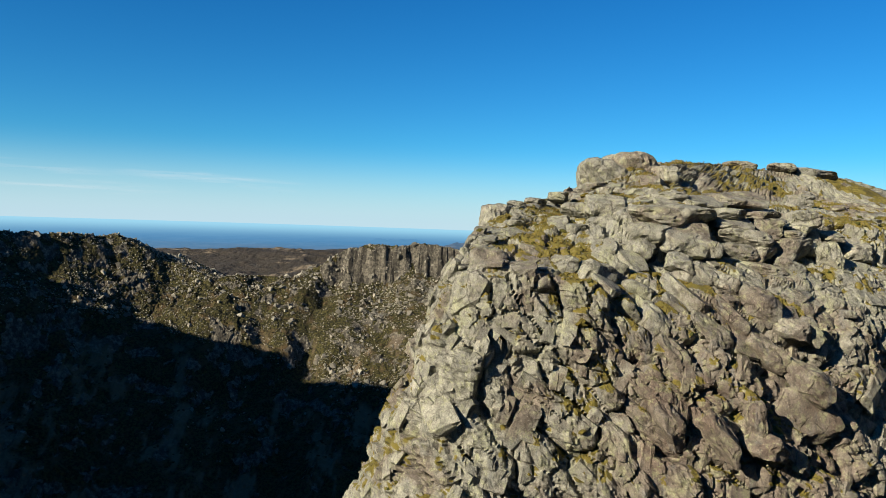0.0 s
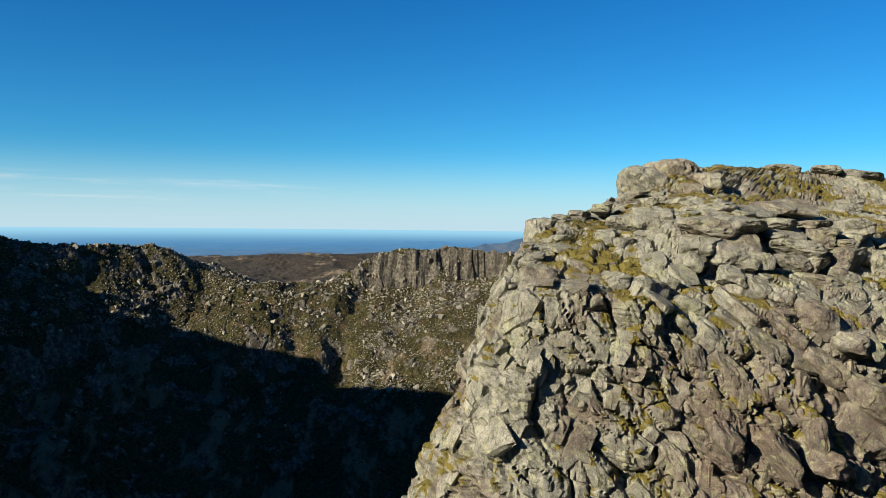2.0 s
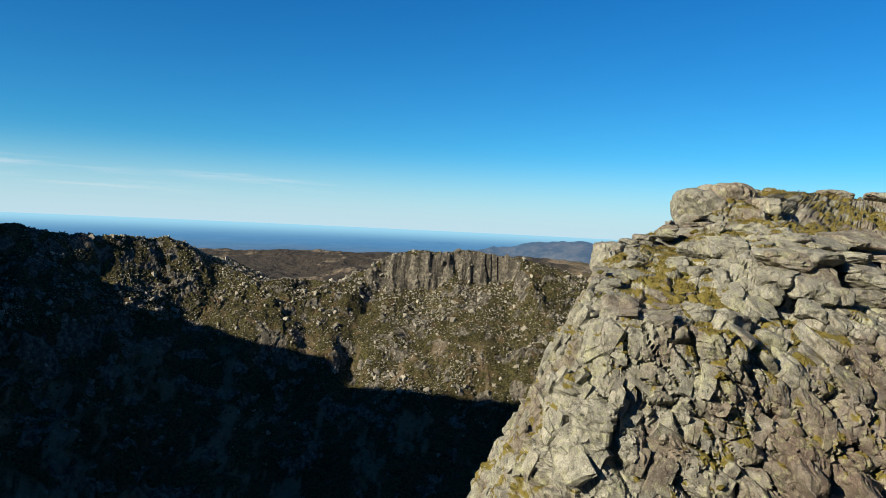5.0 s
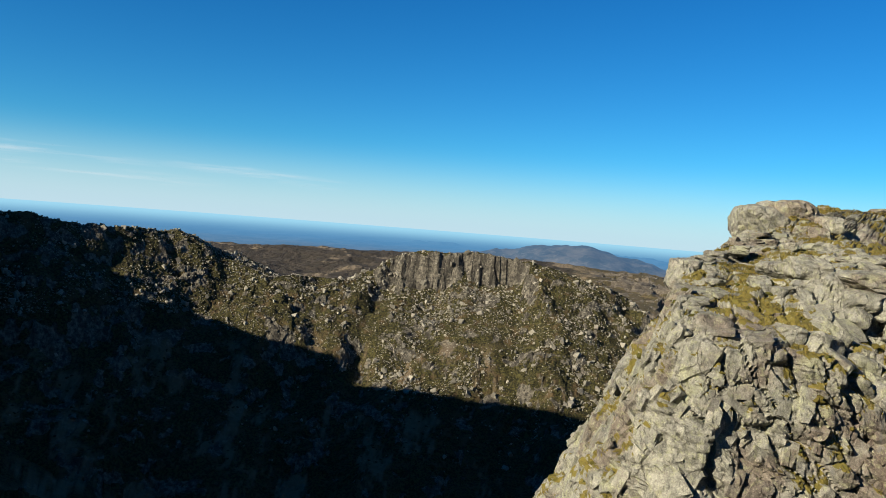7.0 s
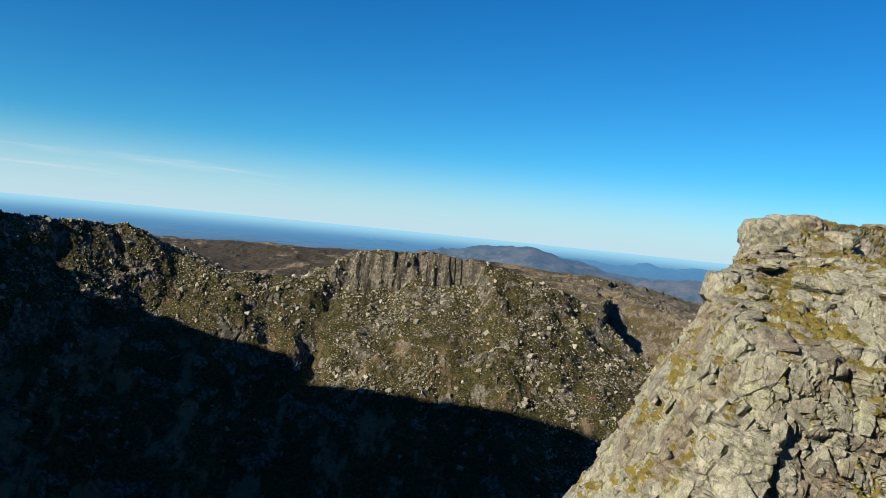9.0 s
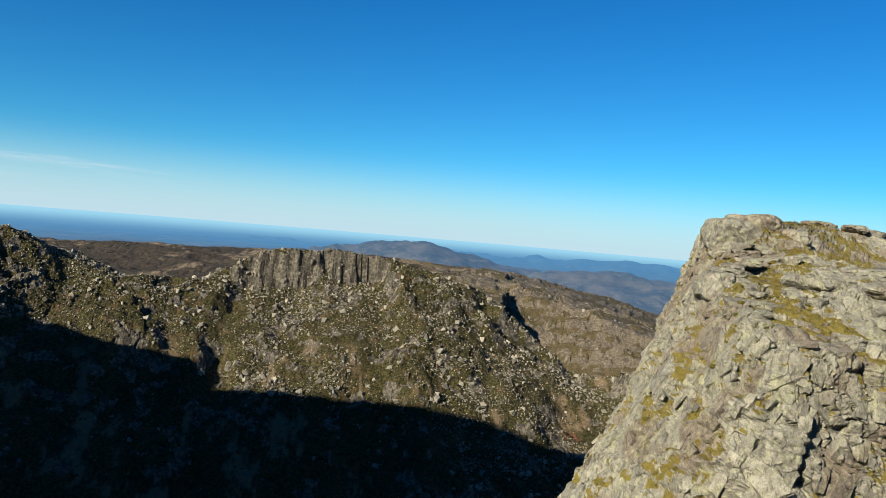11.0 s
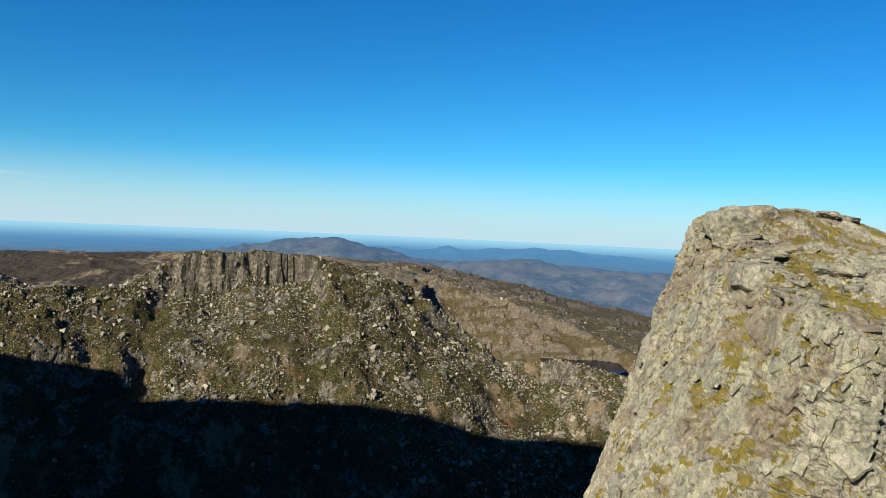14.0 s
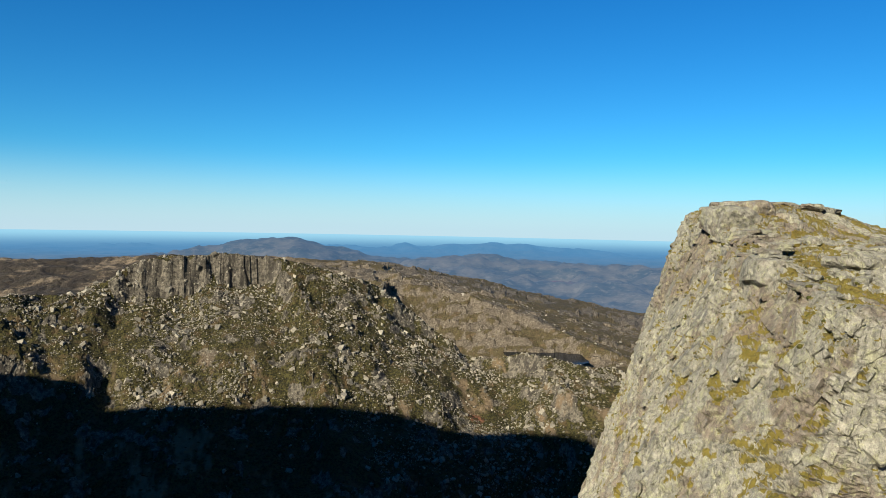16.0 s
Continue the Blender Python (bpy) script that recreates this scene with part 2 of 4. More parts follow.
def crest_height(x):
    return np.interp(x, (-330, -290, -263, -230, -214, -180, -150, -112, -98, -88, -76, -60, -40, 0, 40, 82, 103, 126, 159, 172, 200, 260, 400), (-6, -11, -14, -16, -18, -32, -44, -43, -38, -31, -25, -21, -20, -19, -23, -37, -49, -68, -92, -95, -88, -93, -100))


def crest_line(x):
    return np.interp(x, (-330, -263, -214, -180, -150, -110, -85, 0, 82, 128, 165, 200, 260, 400), (380, 454, 505, 515, 505, 530, 548, 553, 553, 556, 535, 480, 450, 420))


def massif_height(y):
    return np.interp(y, (-400, -300, -200, -100, -13, 30, 63, 80, 93, 119, 142, 176, 202, 226, 254, 261, 268, 279, 285, 297, 309, 322, 338, 343, 346, 348, 351, 354, 358, 362, 366, 372, 388, 401, 425, 450, 470, 520), (20, 60, 120, 160, 191, 173, 157, 144, 141, 135, 121, 103.5, 84, 67, 49, 44, 50, 52, 49, 42, 33, 28, 24, 19, 7, -1, -1, 11, 21, 20, 15, 13, 20, 32, 38, 16, -10, -300))


def land(x, y):
    """The height of the ground: far slope, its crest, the plateau behind it, the lake hollow and the massif to the west."""
    zc, yc = crest_height(x), crest_line(x)
    line = np.stack([np.ravel(x), 0.45 * np.ravel(y), np.zeros(np.size(x))], 1)
    flute = (6.5 * value_noise(line / 21, 601) + 2.4 * value_noise(line / 7.3, 602) + 1.0 * value_noise(line / 2.6, 603)).reshape(np.shape(x))
    zc = zc + (1.2 * value_noise(line / 13, 605) + 0.3 * value_noise(line / 4, 606)).reshape(np.shape(x)) * smooth(-np.abs(yc - y), -22, -4)
    d = yc - y
    even = sum(crest_height(x + o) for o in (-54, -36, -18, 0, 18, 36, 54)) / 7
    zc = zc + (even - zc) * smooth(d, 6, 50) * smooth(x, 40, 70)
    cliff = smooth(x, -100, -80) * (1 - smooth(x, 22, 40))
    k = np.interp(x, (-260, -100, 40, 110, 200, 300), (0.8, 0.72, 0.74, 0.54, 0.55, 0.5))
    front = zc - cliff * (13 + (7 + 5 * value_noise(line / 24, 608).reshape(np.shape(x))) * (1 - smooth(d, 6, 55))) * smooth(d + flute, -2, 8) - k * np.maximum(d - 4 * cliff, 0) * 1.0
    low = zc - cliff * 13 - k * (85 - 4 * cliff)
    front = np.where(d > 85, low - 0.62 * (d - 85), front)
    # rocky spines running down the slope, steep on their east side
    for x0, y0, x1, y1, high in ((66, 552, 98, 528, 4.0), (100, 556, 160, 532, 6.5), (185, 478, 215, 430, 7.0)):
        ux, uy = x1 - x0, y1 - y0
        length = math.hypot(ux, uy)
        ux, uy = ux / length, uy / length
        al = (x - x0) * ux + (y - y0) * uy
        ac = (x - x0) * uy - (y - y0) * ux
        front = front + high * smooth(al, -8, 10) * (1 - smooth(al, length - 15, length + 10)) * np.where(ac < 0, smooth(ac, -5, 0), smooth(-ac, -16, 0)) 
    back = np.maximum(-d, 0)
    plateau = np.maximum(zc - 0.22 * back, -84)
    hollow = np.maximum(zc - 0.62 * back, -171)
    e = smooth(x, 60, 130)
    behind = plateau * (1 - e) + hollow * e
    far = np.where(d > 0, front, behind)
    # the slope beyond the lake hollow
    az = np.degrees(np.arctan2(-(x + 52), y - 5))
    r = np.hypot(x + 52, y - 5)
    top = np.interp(az, (-60, -40, -33.7, -28.6, -23, -16.6, -8, 0), (-185, -172, -160, -134, -106, -73, -67, -70))
    slope = np.clip(-166 + 0.55 * (r - 985), -400, 0)
    right = np.minimum(slope, top - 0.02 * np.abs(r - 1160))
    right = np.where(az < -3, right, -400)
    h = np.maximum(far, np.where((r > 880), right, -400))
    h = np.maximum(h, np.where(r > 650, np.interp(az, (-17, -8), (-400, -84)), -400))
    far_edge = np.interp(az, (-16, -8, 0, 3, 10, 15, 20, 30), (-64, -58, -55, -58, -61, -67, -70, -75))
    h = np.maximum(h, np.where((r > 900) & (az > -16), far_edge - 0.1 * np.abs(r - 1290), -400))
    # massif: its unseen crest is shaped to cast the valley's shadow edge
    mh = massif_height(y)
    xe = -330.0
    m = np.where(x < xe, mh - 0.55 * np.minimum(xe - x, 250), mh - np.where(x - xe < 90, 1.5 * (x - xe), 135 + 0.45 * (x - xe - 90)))
    h = np.maximum(h, m)
    # unseen mountains added south and east to keep sky light off the valley
    ring = np.hypot(x - 60, y - 100)
    turned = np.degrees(np.arctan2(x - 60, y - 100))
    shut = smooth(np.abs(turned), 72, 100)
    tall = 300 + 420 * smooth(turned, 55, 95) * (1 - smooth(turned, 150, 175))
    h = np.maximum(h, -175 + shut * tall * smooth(ring, 170, 560))
    return np.maximum(h, -172)


def build_ground():
    azs = np.radians(np.concatenate([np.arange(-37, 41, 0.1), np.arange(41, 299, 3.0), np.arange(299, 323, 0.35)]))
    rad = np.concatenate([np.linspace(3, 380, 40), np.arange(381, 620, 1.0), np.arange(620, 1280, 5.0), np.linspace(1285, 1600, 12)])
    R, A = np.meshgrid(rad, azs, indexing="ij")
    X = POLE[0] + R * np.sin(A)
    Y = POLE[1] + R * np.cos(A)
    p = np.stack([X.ravel(), Y.ravel(), np.zeros(X.size)], 1)
    calm = smooth(p[:, 0], -318, -285)
    wx = p[:, 0] + calm * (9 * fbm(p / 60, 3, 1) + 3 * fbm(p / 14, 2, 3))
    wy = p[:, 1] + calm * (9 * fbm(p / 60, 3, 5) + 3 * fbm(p / 14, 2, 7))
    z = land(wx, wy)
    q = p.copy()
    q[:, 2] = z
    near = smooth(-R.ravel(), -1300, -1000)
    rough = 0.45 + 0.55 * smooth(fbm(q / 45, 3, 21), -0.3, 0.5)
    z = z + (0.25 + 0.75 * calm) * 2.2 * fbm(q / 38, 4, 31) - 2.0 * calm
    lift, tilt, _, gap = cells(q / np.array((7.0, 7.0, 9.0)), 40)
    blocks = lift * 3.4 + tilt * 4.0 - 1.4 * (1 - smooth(gap, 0, 0.2))
    lift, tilt, _, gap = cells(q / 2.6, 60)
    blocks2 = lift * 1.3 + tilt * 1.4
    g = np.stack([X, Y, land(wx, wy).reshape(X.shape)], 2)
    n = grid_normals(g)
    steep = 1 - np.abs(n[:, :, 2]).ravel()
    rock = smooth(steep + 0.22 * fbm(q / 7, 4, 71) + 0.12 * smooth(R.ravel(), 800, 950), 0.28, 0.62)
    rock = np.maximum(rock, (0.6 + 0.2 * smooth(R.ravel(), 750, 900)) * smooth(fbm(q / np.array((13.0, 13.0, 7.0)), 5, 75, 0.66), 0.25 - 0.2 * smooth(R.ravel(), 750, 900), 0.7))
    bands = fbm(q / np.array((60.0, 60.0, 9.0)), 4, 78, 0.6)
    rock = np.maximum(rock, smooth(R.ravel(), 780, 880) * (0.1 + 0.75 * smooth(bands, 0.02, 0.28)))
    moor = smooth(R.ravel(), 620, 700) * smooth(-np.degrees(A.ravel()), -12, -6)
    rock = rock * (1 - moor)
    z = z + (blocks * (0.25 + rock) * (0.2 + 0.8 * smooth(-R.ravel(), -800, -650)) + blocks2 * (0.75 + 0.5 * rock) * smooth(-R.ravel(), -800, -650)) * rough * near * (0.2 + 0.8 * calm)
    lift, tilt, _, gap = cells(q / np.array((24.0, 24.0, 40.0)), 95)
    z = z + (lift * 6 + tilt * 9) * smooth(bands, -0.05, 0.2) * smooth(R.ravel(), 780, 880) * (1 - moor)
    z = z + moor * (3.5 * fbm(q / 60, 3, 84) + 1.6 * np.abs(fbm(q / 14, 3, 86)))
    scree = 0.8 * smooth(fbm(q / np.array((14.0, 30.0, 30.0)) + 5, 5, 81, 0.65), 0.45, 1.0) * smooth(-z, 72, 92) * smooth(-R.ravel(), -640, -560)
    scree = np.maximum(scree, 0.22 * smooth(R.ravel(), 780, 880) * (1 - moor))
    verts = np.stack([X.ravel(), Y.ravel(), z], 1)
    me = mesh_from("ground", verts, grid_faces(len(rad), len(azs), True), HEATH, {"rock": rock, "scree": scree, "moor": moor})
    ob = new("ground", me)
    tagged(ob, "rocky heath mountainside with grey granite outcrops and olive scrub", "ground", kind="structure")
    return verts.reshape(len(rad), len(azs), 3), n, rock.reshape(X.shape), rad


ground_g, ground_n, ground_rock, ground_rad = build_ground()


def backdrop_material():
    n = Nodes("distant_land")
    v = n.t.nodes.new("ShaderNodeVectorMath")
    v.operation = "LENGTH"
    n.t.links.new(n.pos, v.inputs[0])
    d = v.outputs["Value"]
    a = n.noise(0.009, 9, 0.7, stretch=(1, 1, 2.5))
    ground_c = n.mix(n.band(a, 0.4, 0.62), (0.018, 0.024, 0.024), (0.066, 0.060, 0.048))
    ground_c = n.mix(n.math("MULTIPLY", n.band(n.noise(0.045, 8, 0.72), 0.52, 0.62), 0.45), ground_c, (0.11, 0.10, 0.08))
    v = n.t.nodes.new("ShaderNodeVectorMath")
    v.operation = "DISTANCE"
    n.t.links.new(n.pos, v.inputs[0])
    v.inputs[1].default_value = (954, 1791, -160)
    ground_c = n.mix(n.band(n.math("ADD", v.outputs["Value"], n.math("MULTIPLY", a, 260)), 170, 120), ground_c, (0.13, 0.03, 0.028))
    # air haze painted on as a glow, bluer and then paler with distance
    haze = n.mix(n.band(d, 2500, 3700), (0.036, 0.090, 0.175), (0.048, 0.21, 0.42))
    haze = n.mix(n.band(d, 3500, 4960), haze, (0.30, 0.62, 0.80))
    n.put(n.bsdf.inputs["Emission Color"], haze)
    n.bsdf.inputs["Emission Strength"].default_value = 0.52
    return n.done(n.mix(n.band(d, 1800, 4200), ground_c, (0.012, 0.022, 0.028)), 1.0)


def build_backdrop():
    azs = np.radians(np.concatenate([np.arange(-42, 56, 0.22), np.arange(56, 318, 3.0)]))
    rad = np.concatenate([np.linspace(1560, 4400, 105), np.linspace(4430, 4960, 12)])
    R, A = np.meshgrid(rad, azs, indexing="ij")
    X, Y = POLE[0] + R * np.sin(A), POLE[1] + R * np.cos(A)
    az = -np.degrees(A).ravel()
    az = (az + 180) % 360 - 180
    r = R.ravel()
    z = np.interp(r, (1560, 4960), (-205, -83))
    q = np.stack([X.ravel(), Y.ravel(), 0 * r], 1)
    # elevations of the two far ranges, in degrees over the rim of the plain
    one = np.interp(az, (-40, -18, -14.9, -12.3, -8.4, -5, 0, 4), (-3.2, -2.7, -2.1, -1.95, -1.40, -1.65, -2.2, -3.2))
    two = np.interp(az, (-45, -37, -29.4, -23.5, -17, -13), (-2.2, -1.95, -1.85, -1.45, -1.7, -2.1))
    rel = fbm(q / 350, 5, 91) + 1.3 * (0.45 - np.abs(fbm(q / 230, 5, 95, 0.55)))
    h1 = np.tan(np.radians(one)) * 2700 + 4 - (np.abs(r - 2700) / 600) ** 1.3 * 90
    h2 = np.tan(np.radians(two)) * 3700 + 4 - (np.abs(r - 3700) / 500) ** 1.3 * 90
    h3 = -150 + 26 * rel - (np.abs(r - 2050) / 350) ** 2 * 40
    h3 = np.where(az < -10, h3, -400)
    three = np.interp(az, (-45, -30, -24, -18, -12, -6), (-3.6, -3.1, -3.3, -2.9, -3.2, -3.8))
    h4 = np.tan(np.radians(three)) * 2350 + 4 - (np.abs(r - 2350) / 300) ** 1.4 * 70 + 16 * rel
    z = np.maximum(z, h4)
    z = np.maximum(z + 6 * rel * smooth(-r, -4300, -3000), np.maximum(h1 + 20 * (rel - 0.2), np.maximum(h2 + 18 * (rel - 0.2), h3)))
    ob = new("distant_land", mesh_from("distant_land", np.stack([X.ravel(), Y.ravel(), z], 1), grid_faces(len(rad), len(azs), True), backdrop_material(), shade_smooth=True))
    tagged(ob, "hazy blue plain and far mountain ranges to the horizon", "backdrop", kind="structure")


build_backdrop()


def build_clouds():
    n = Nodes("thin_cloud")
    veil = n.band(n.noise(0.006, 7, 0.65, stretch=(0.25, 0.25, 4.0)), 0.42, 0.75)
    edge = n.attr("body")
    n.put(n.bsdf.inputs["Alpha"], n.math("MULTIPLY", n.math("MULTIPLY", veil, edge), 0.5))
    # sunlit white is put in as emission over a black base
    n.put(n.bsdf.inputs["Emission Color"], (0.80, 0.86, 0.90))
    n.bsdf.inputs["Emission Strength"].default_value = 0.5
    mat = n.done((0.0, 0.0, 0.0), 1.0)
    for az0, az1, el0, el1, thick in ((40, 18, 1.9, 1.0, 0.5), (24, 8, 2.6, 1.5, 0.55), (48, 22, 3.0, 2.2, 0.5)):
        t = np.linspace(0, 1, 40)
        rows = np.linspace(-1, 1, 9)
        T, B = np.meshgrid(t, rows, indexing="ij")
        az, el = np.radians(az0 + (az1 - az0) * T), np.radians(el0 + (el1 - el0) * T + thick * B)
        v = np.stack([-4700 * np.sin(az), 4700 * np.cos(az), 4700 * np.tan(el)], 2).reshape(-1, 3)
        body = np.sin(np.pi * T) * np.cos(np.pi / 2 * B)
        ob = new("cloud", mesh_from("cloud", v, grid_faces(40, 9), mat, {"body": body.ravel()}, True))
        tagged(ob, "thin white streak of high cloud over the plain", "cloud", kind="structure")


build_clouds()


# ---- the crag ----
RIM = ((42, 61), (34, 57.5), (26, 53), (17, 49.8), (8.5, 48.9), (1.5, 49.5), (1.0, 53.2), (3.6, 60), (5.8, 67), (9.6, 74), (12.8, 80), (16.2, 86), (19.2, 95), (24.5, 104), (32, 115), (52, 128), (82, 122), (88, 98), (66, 76))
HEART = np.array((44.0, 104.0))


def crag_top(x, y):
    q = np.stack([np.ravel(x), np.ravel(y), np.zeros(np.size(x))], 1)
    sill = (0.8 * value_noise(q / 5.0, 701) + 0.5 * value_noise(q / 2.2, 702)).reshape(np.shape(x))
    # the turf terrace over the corner rises gently
    terrace = np.interp(y, (44, 50, 55, 59, 64, 72, 80, 90), (-5.0, -3.4, -1.9, -0.2, 0.9, 1.7, 3.0, 4.0)) + 0.4 * sill
    terrace = terrace - 0.05 * np.maximum(10 - x, 0) * smooth(y, 56, 62)
    # further east a step of stacked slabs, then the long slope of the summit
    step = 55.4 + 0.35 * np.maximum(x - 14, 0)
    bench = -2.9 - 0.72 * np.maximum(step - 1.5 - y, 0) + 0.6 * sill + (4.7 - 1.2 * smooth(x, 21, 24) - 0.5 * sill) * smooth(y, step - 1.0, step + 4.0)
    bench = bench + (0.07 + 0.08 * smooth(x, 17, 22)) * np.clip(y - 0.15 * (x - 10) - 59, 0, 34) - 0.12 * np.maximum(y - 99, 0)
    east = smooth(x, 10.5, 14.5)
    z = terrace * (1 - east) + bench * east
    v = y - 0.45 * (x - 17)
    z = z + 2.5 * smooth(v, 76, 84) * smooth(x - 0.15 * (y - 80), 12.5, 20)
    z = z - 0.5 * np.maximum(y - 97 - 0.35 * (x - 19), 0) * smooth(-x, -46, -30)
    z = z - 2.6 * smooth(y, 87, 94) * (1 - smooth(x, 20, 30))
    return z - 0.04 * np.maximum(x - 32, 0)


def spline(points, n):
    """A closed round curve through points: places and the share of the way of each."""
    P = np.array(points, float)
    m = len(P)
    t = np.linspace(0, m, n, endpoint=False)
    i = np.floor(t).astype(int)
    f = (t - i)[:, None]
    a, b, c, d = P[(i - 1) % m], P[i % m], P[(i + 1) % m], P[(i + 2) % m]
    return 0.5 * (2 * b + (c - a) * f + (2 * a - 5 * b + 4 * c - d) * f ** 2 + (3 * b - a - 3 * c + d) * f ** 3), t


def crag_grid():
    fine, t = spline(RIM, 6000)
    seg = np.linalg.norm(np.roll(fine, -1, 0) - fine, axis=1)
    seen = (t < 15.0) | (t > 18.2)
    weight = seg * np.where(seen, 1 / 0.15, 1 / 2.5)
    cum = np.cumsum(weight)
    cols = int(cum[-1])
    pick = np.searchsorted(cum, np.arange(cols) + 0.5)
    rim, tt = fine[pick], t[pick]
    tang = np.roll(fine, -8, 0)[pick] - np.roll(fine, 8, 0)[pick]
    tang /= np.linalg.norm(tang, axis=1, keepdims=True)
    out = np.stack([tang[:, 1], -tang[:, 0]], 1)
    flip = ((rim - HEART) * out).sum(1) < 0
    out[flip] *= -1
    for _ in range(40):
        out = (np.roll(out, 1, 0) + out + np.roll(out, -1, 0)) / 3
    out /= np.linalg.norm(out, axis=1, keepdims=True)
    batter = np.interp(tt, (0, 2, 3, 4, 5, 6, 8, 11, 13, 15, 19), (0.3, 0.36, 0.3, 0.08, 0.2, 0.40, 0.52, 0.40, 0.28, 0.4, 0.4))
    s = np.concatenate([np.linspace(0.02, 0.5, 35, endpoint=False), np.linspace(0.5, 1, 155, endpoint=False)])
    inner = HEART + (rim - HEART)[None] * s[:, None, None]
    top = np.concatenate([inner, crag_top(inner[:, :, 0], inner[:, :, 1])[:, :, None]], 2)
    d = np.concatenate([np.arange(0, 15, 0.14), np.arange(15, 34, 0.3), np.arange(34, 75, 2.0)])
    zr = crag_top(rim[:, 0], rim[:, 1])
    side = rim[None] + out[None] * (batter[None] * d[:, None])[:, :, None]
    face = np.concatenate([side, (zr[None] - d[:, None])[:, :, None]], 2)
    g = np.concatenate([top, face], 0)
    for _ in range(28):
        g[1:-1] = (g[:-2] + 2 * g[1:-1] + g[2:]) / 4
        g = (np.roll(g, 1, 1) + 2 * g + np.roll(g, -1, 1)) / 4
    return g


def crag_relief(p, n):
    """How far the rock stands proud of its even form, along the normal: joints, blocks and steps."""
    wall = 1 - smooth(np.abs(n[:, 2]), 0.5, 0.85)
    west = smooth(-n[:, 0], 0.35, 0.75)
    warp = np.stack([fbm(p / 4.5, 2, 100 + 10 * a) for a in range(3)], 1) * 0.6
    a = rotated(p + warp, 0, 33, 12) / np.array((2.7, 2.9, 5.2))
    lift, tilt, r, gap = cells(a, 200, 0.20)
    h = (lift * 0.95 + tilt * 1.0 - 0.28 * (1 - smooth(gap, 0.0, 0.4))) * (1 - 0.7 * west)
    h = h - 0.8 * (1 - smooth(gap, 0.0, 0.13)) * (r > 0.45) * (1 - 0.75 * west)
    b = rotated(p + 0.4 * warp, 8, 38, -15) / np.array((1.25, 1.3, 2.3))
    lift, tilt, r, gap = cells(b, 230, 0.28)
    h = h + (lift * 0.42 + tilt * 0.68 - 0.12 * (1 - smooth(gap, 0.0, 0.4))) * (1 - 0.65 * west)
    h = h - 0.34 * (1 - smooth(gap, 0.0, 0.20)) * (r > 0.5) * (1 - 0.6 * west)
    lift, tilt, r, gap = cells(rotated(p, 10, 20, 30) / np.array((0.6, 0.6, 0.95)), 260, 0.35)
    h = h + (lift * 0.13 + tilt * 0.3 - 0.03 * (1 - smooth(gap, 0.0, 0.4)) - 0.10 * (1 - smooth(gap, 0.0, 0.16)) * (r > 0.5)) * (1 - 0.7 * west)
    # upright slabs between level and steep joints
    bend = 0.3 * fbm(p / 3.0, 2, 330)
    for ux, uy, share in ((1.0, 0.0, 0.45 * (1 - west)), (0.5, 0.866, west)):
        along = p[:, 0] * ux + p[:, 1] * uy + bend
        level = p[:, 2] + 0.16 * along + bend
        for tall, wide, k, deep in ((2.6, 2.1, 340, 0.40), (1.3, 1.6, 350, 0.26), (0.7, 1.0, 360, 0.13)):
            row = np.floor(level / tall).astype(np.int64)
            at = along / wide + 7.3 * hash01(row, row, row, k) + 0.12 * level
            col = np.floor(at).astype(np.int64)
            lift = hash01(row, col, row, k + 1) - 0.5
            lean = hash01(row, col, row, k + 2) - 0.5
            fr, fc = level / tall - row, at - col
            rim = np.minimum(np.minimum(fr, 1 - fr) * tall, np.minimum(fc, 1 - fc) * wide)
            face = 2.0 * lift + 1.2 * lean * (fc - 0.5)
            h = h + wall * deep * share * (face * smooth(rim, 0.0, 0.16) - 0.8 * (1 - smooth(rim, 0.0, 0.12)) * (lift > -0.1))
    # one long open cleft down the corner
    off = np.abs(p[:, 1] - 53.4 - 0.22 * (p[:, 2] + 3) - 0.7 * bend)
    h = h - 1.4 * (1 - smooth(off, 0.12, 0.4)) * (p[:, 0] < 5) * smooth(p[:, 2], -10.5, -8.5) * (1 - smooth(p[:, 2], -2.5, -1.0))
    h = h + 0.45 * fbm(p / 6.5, 2, 300) + 0.05 * fbm(p / 0.5, 2, 310)
    return h * (0.55 + 0.45 * wall)


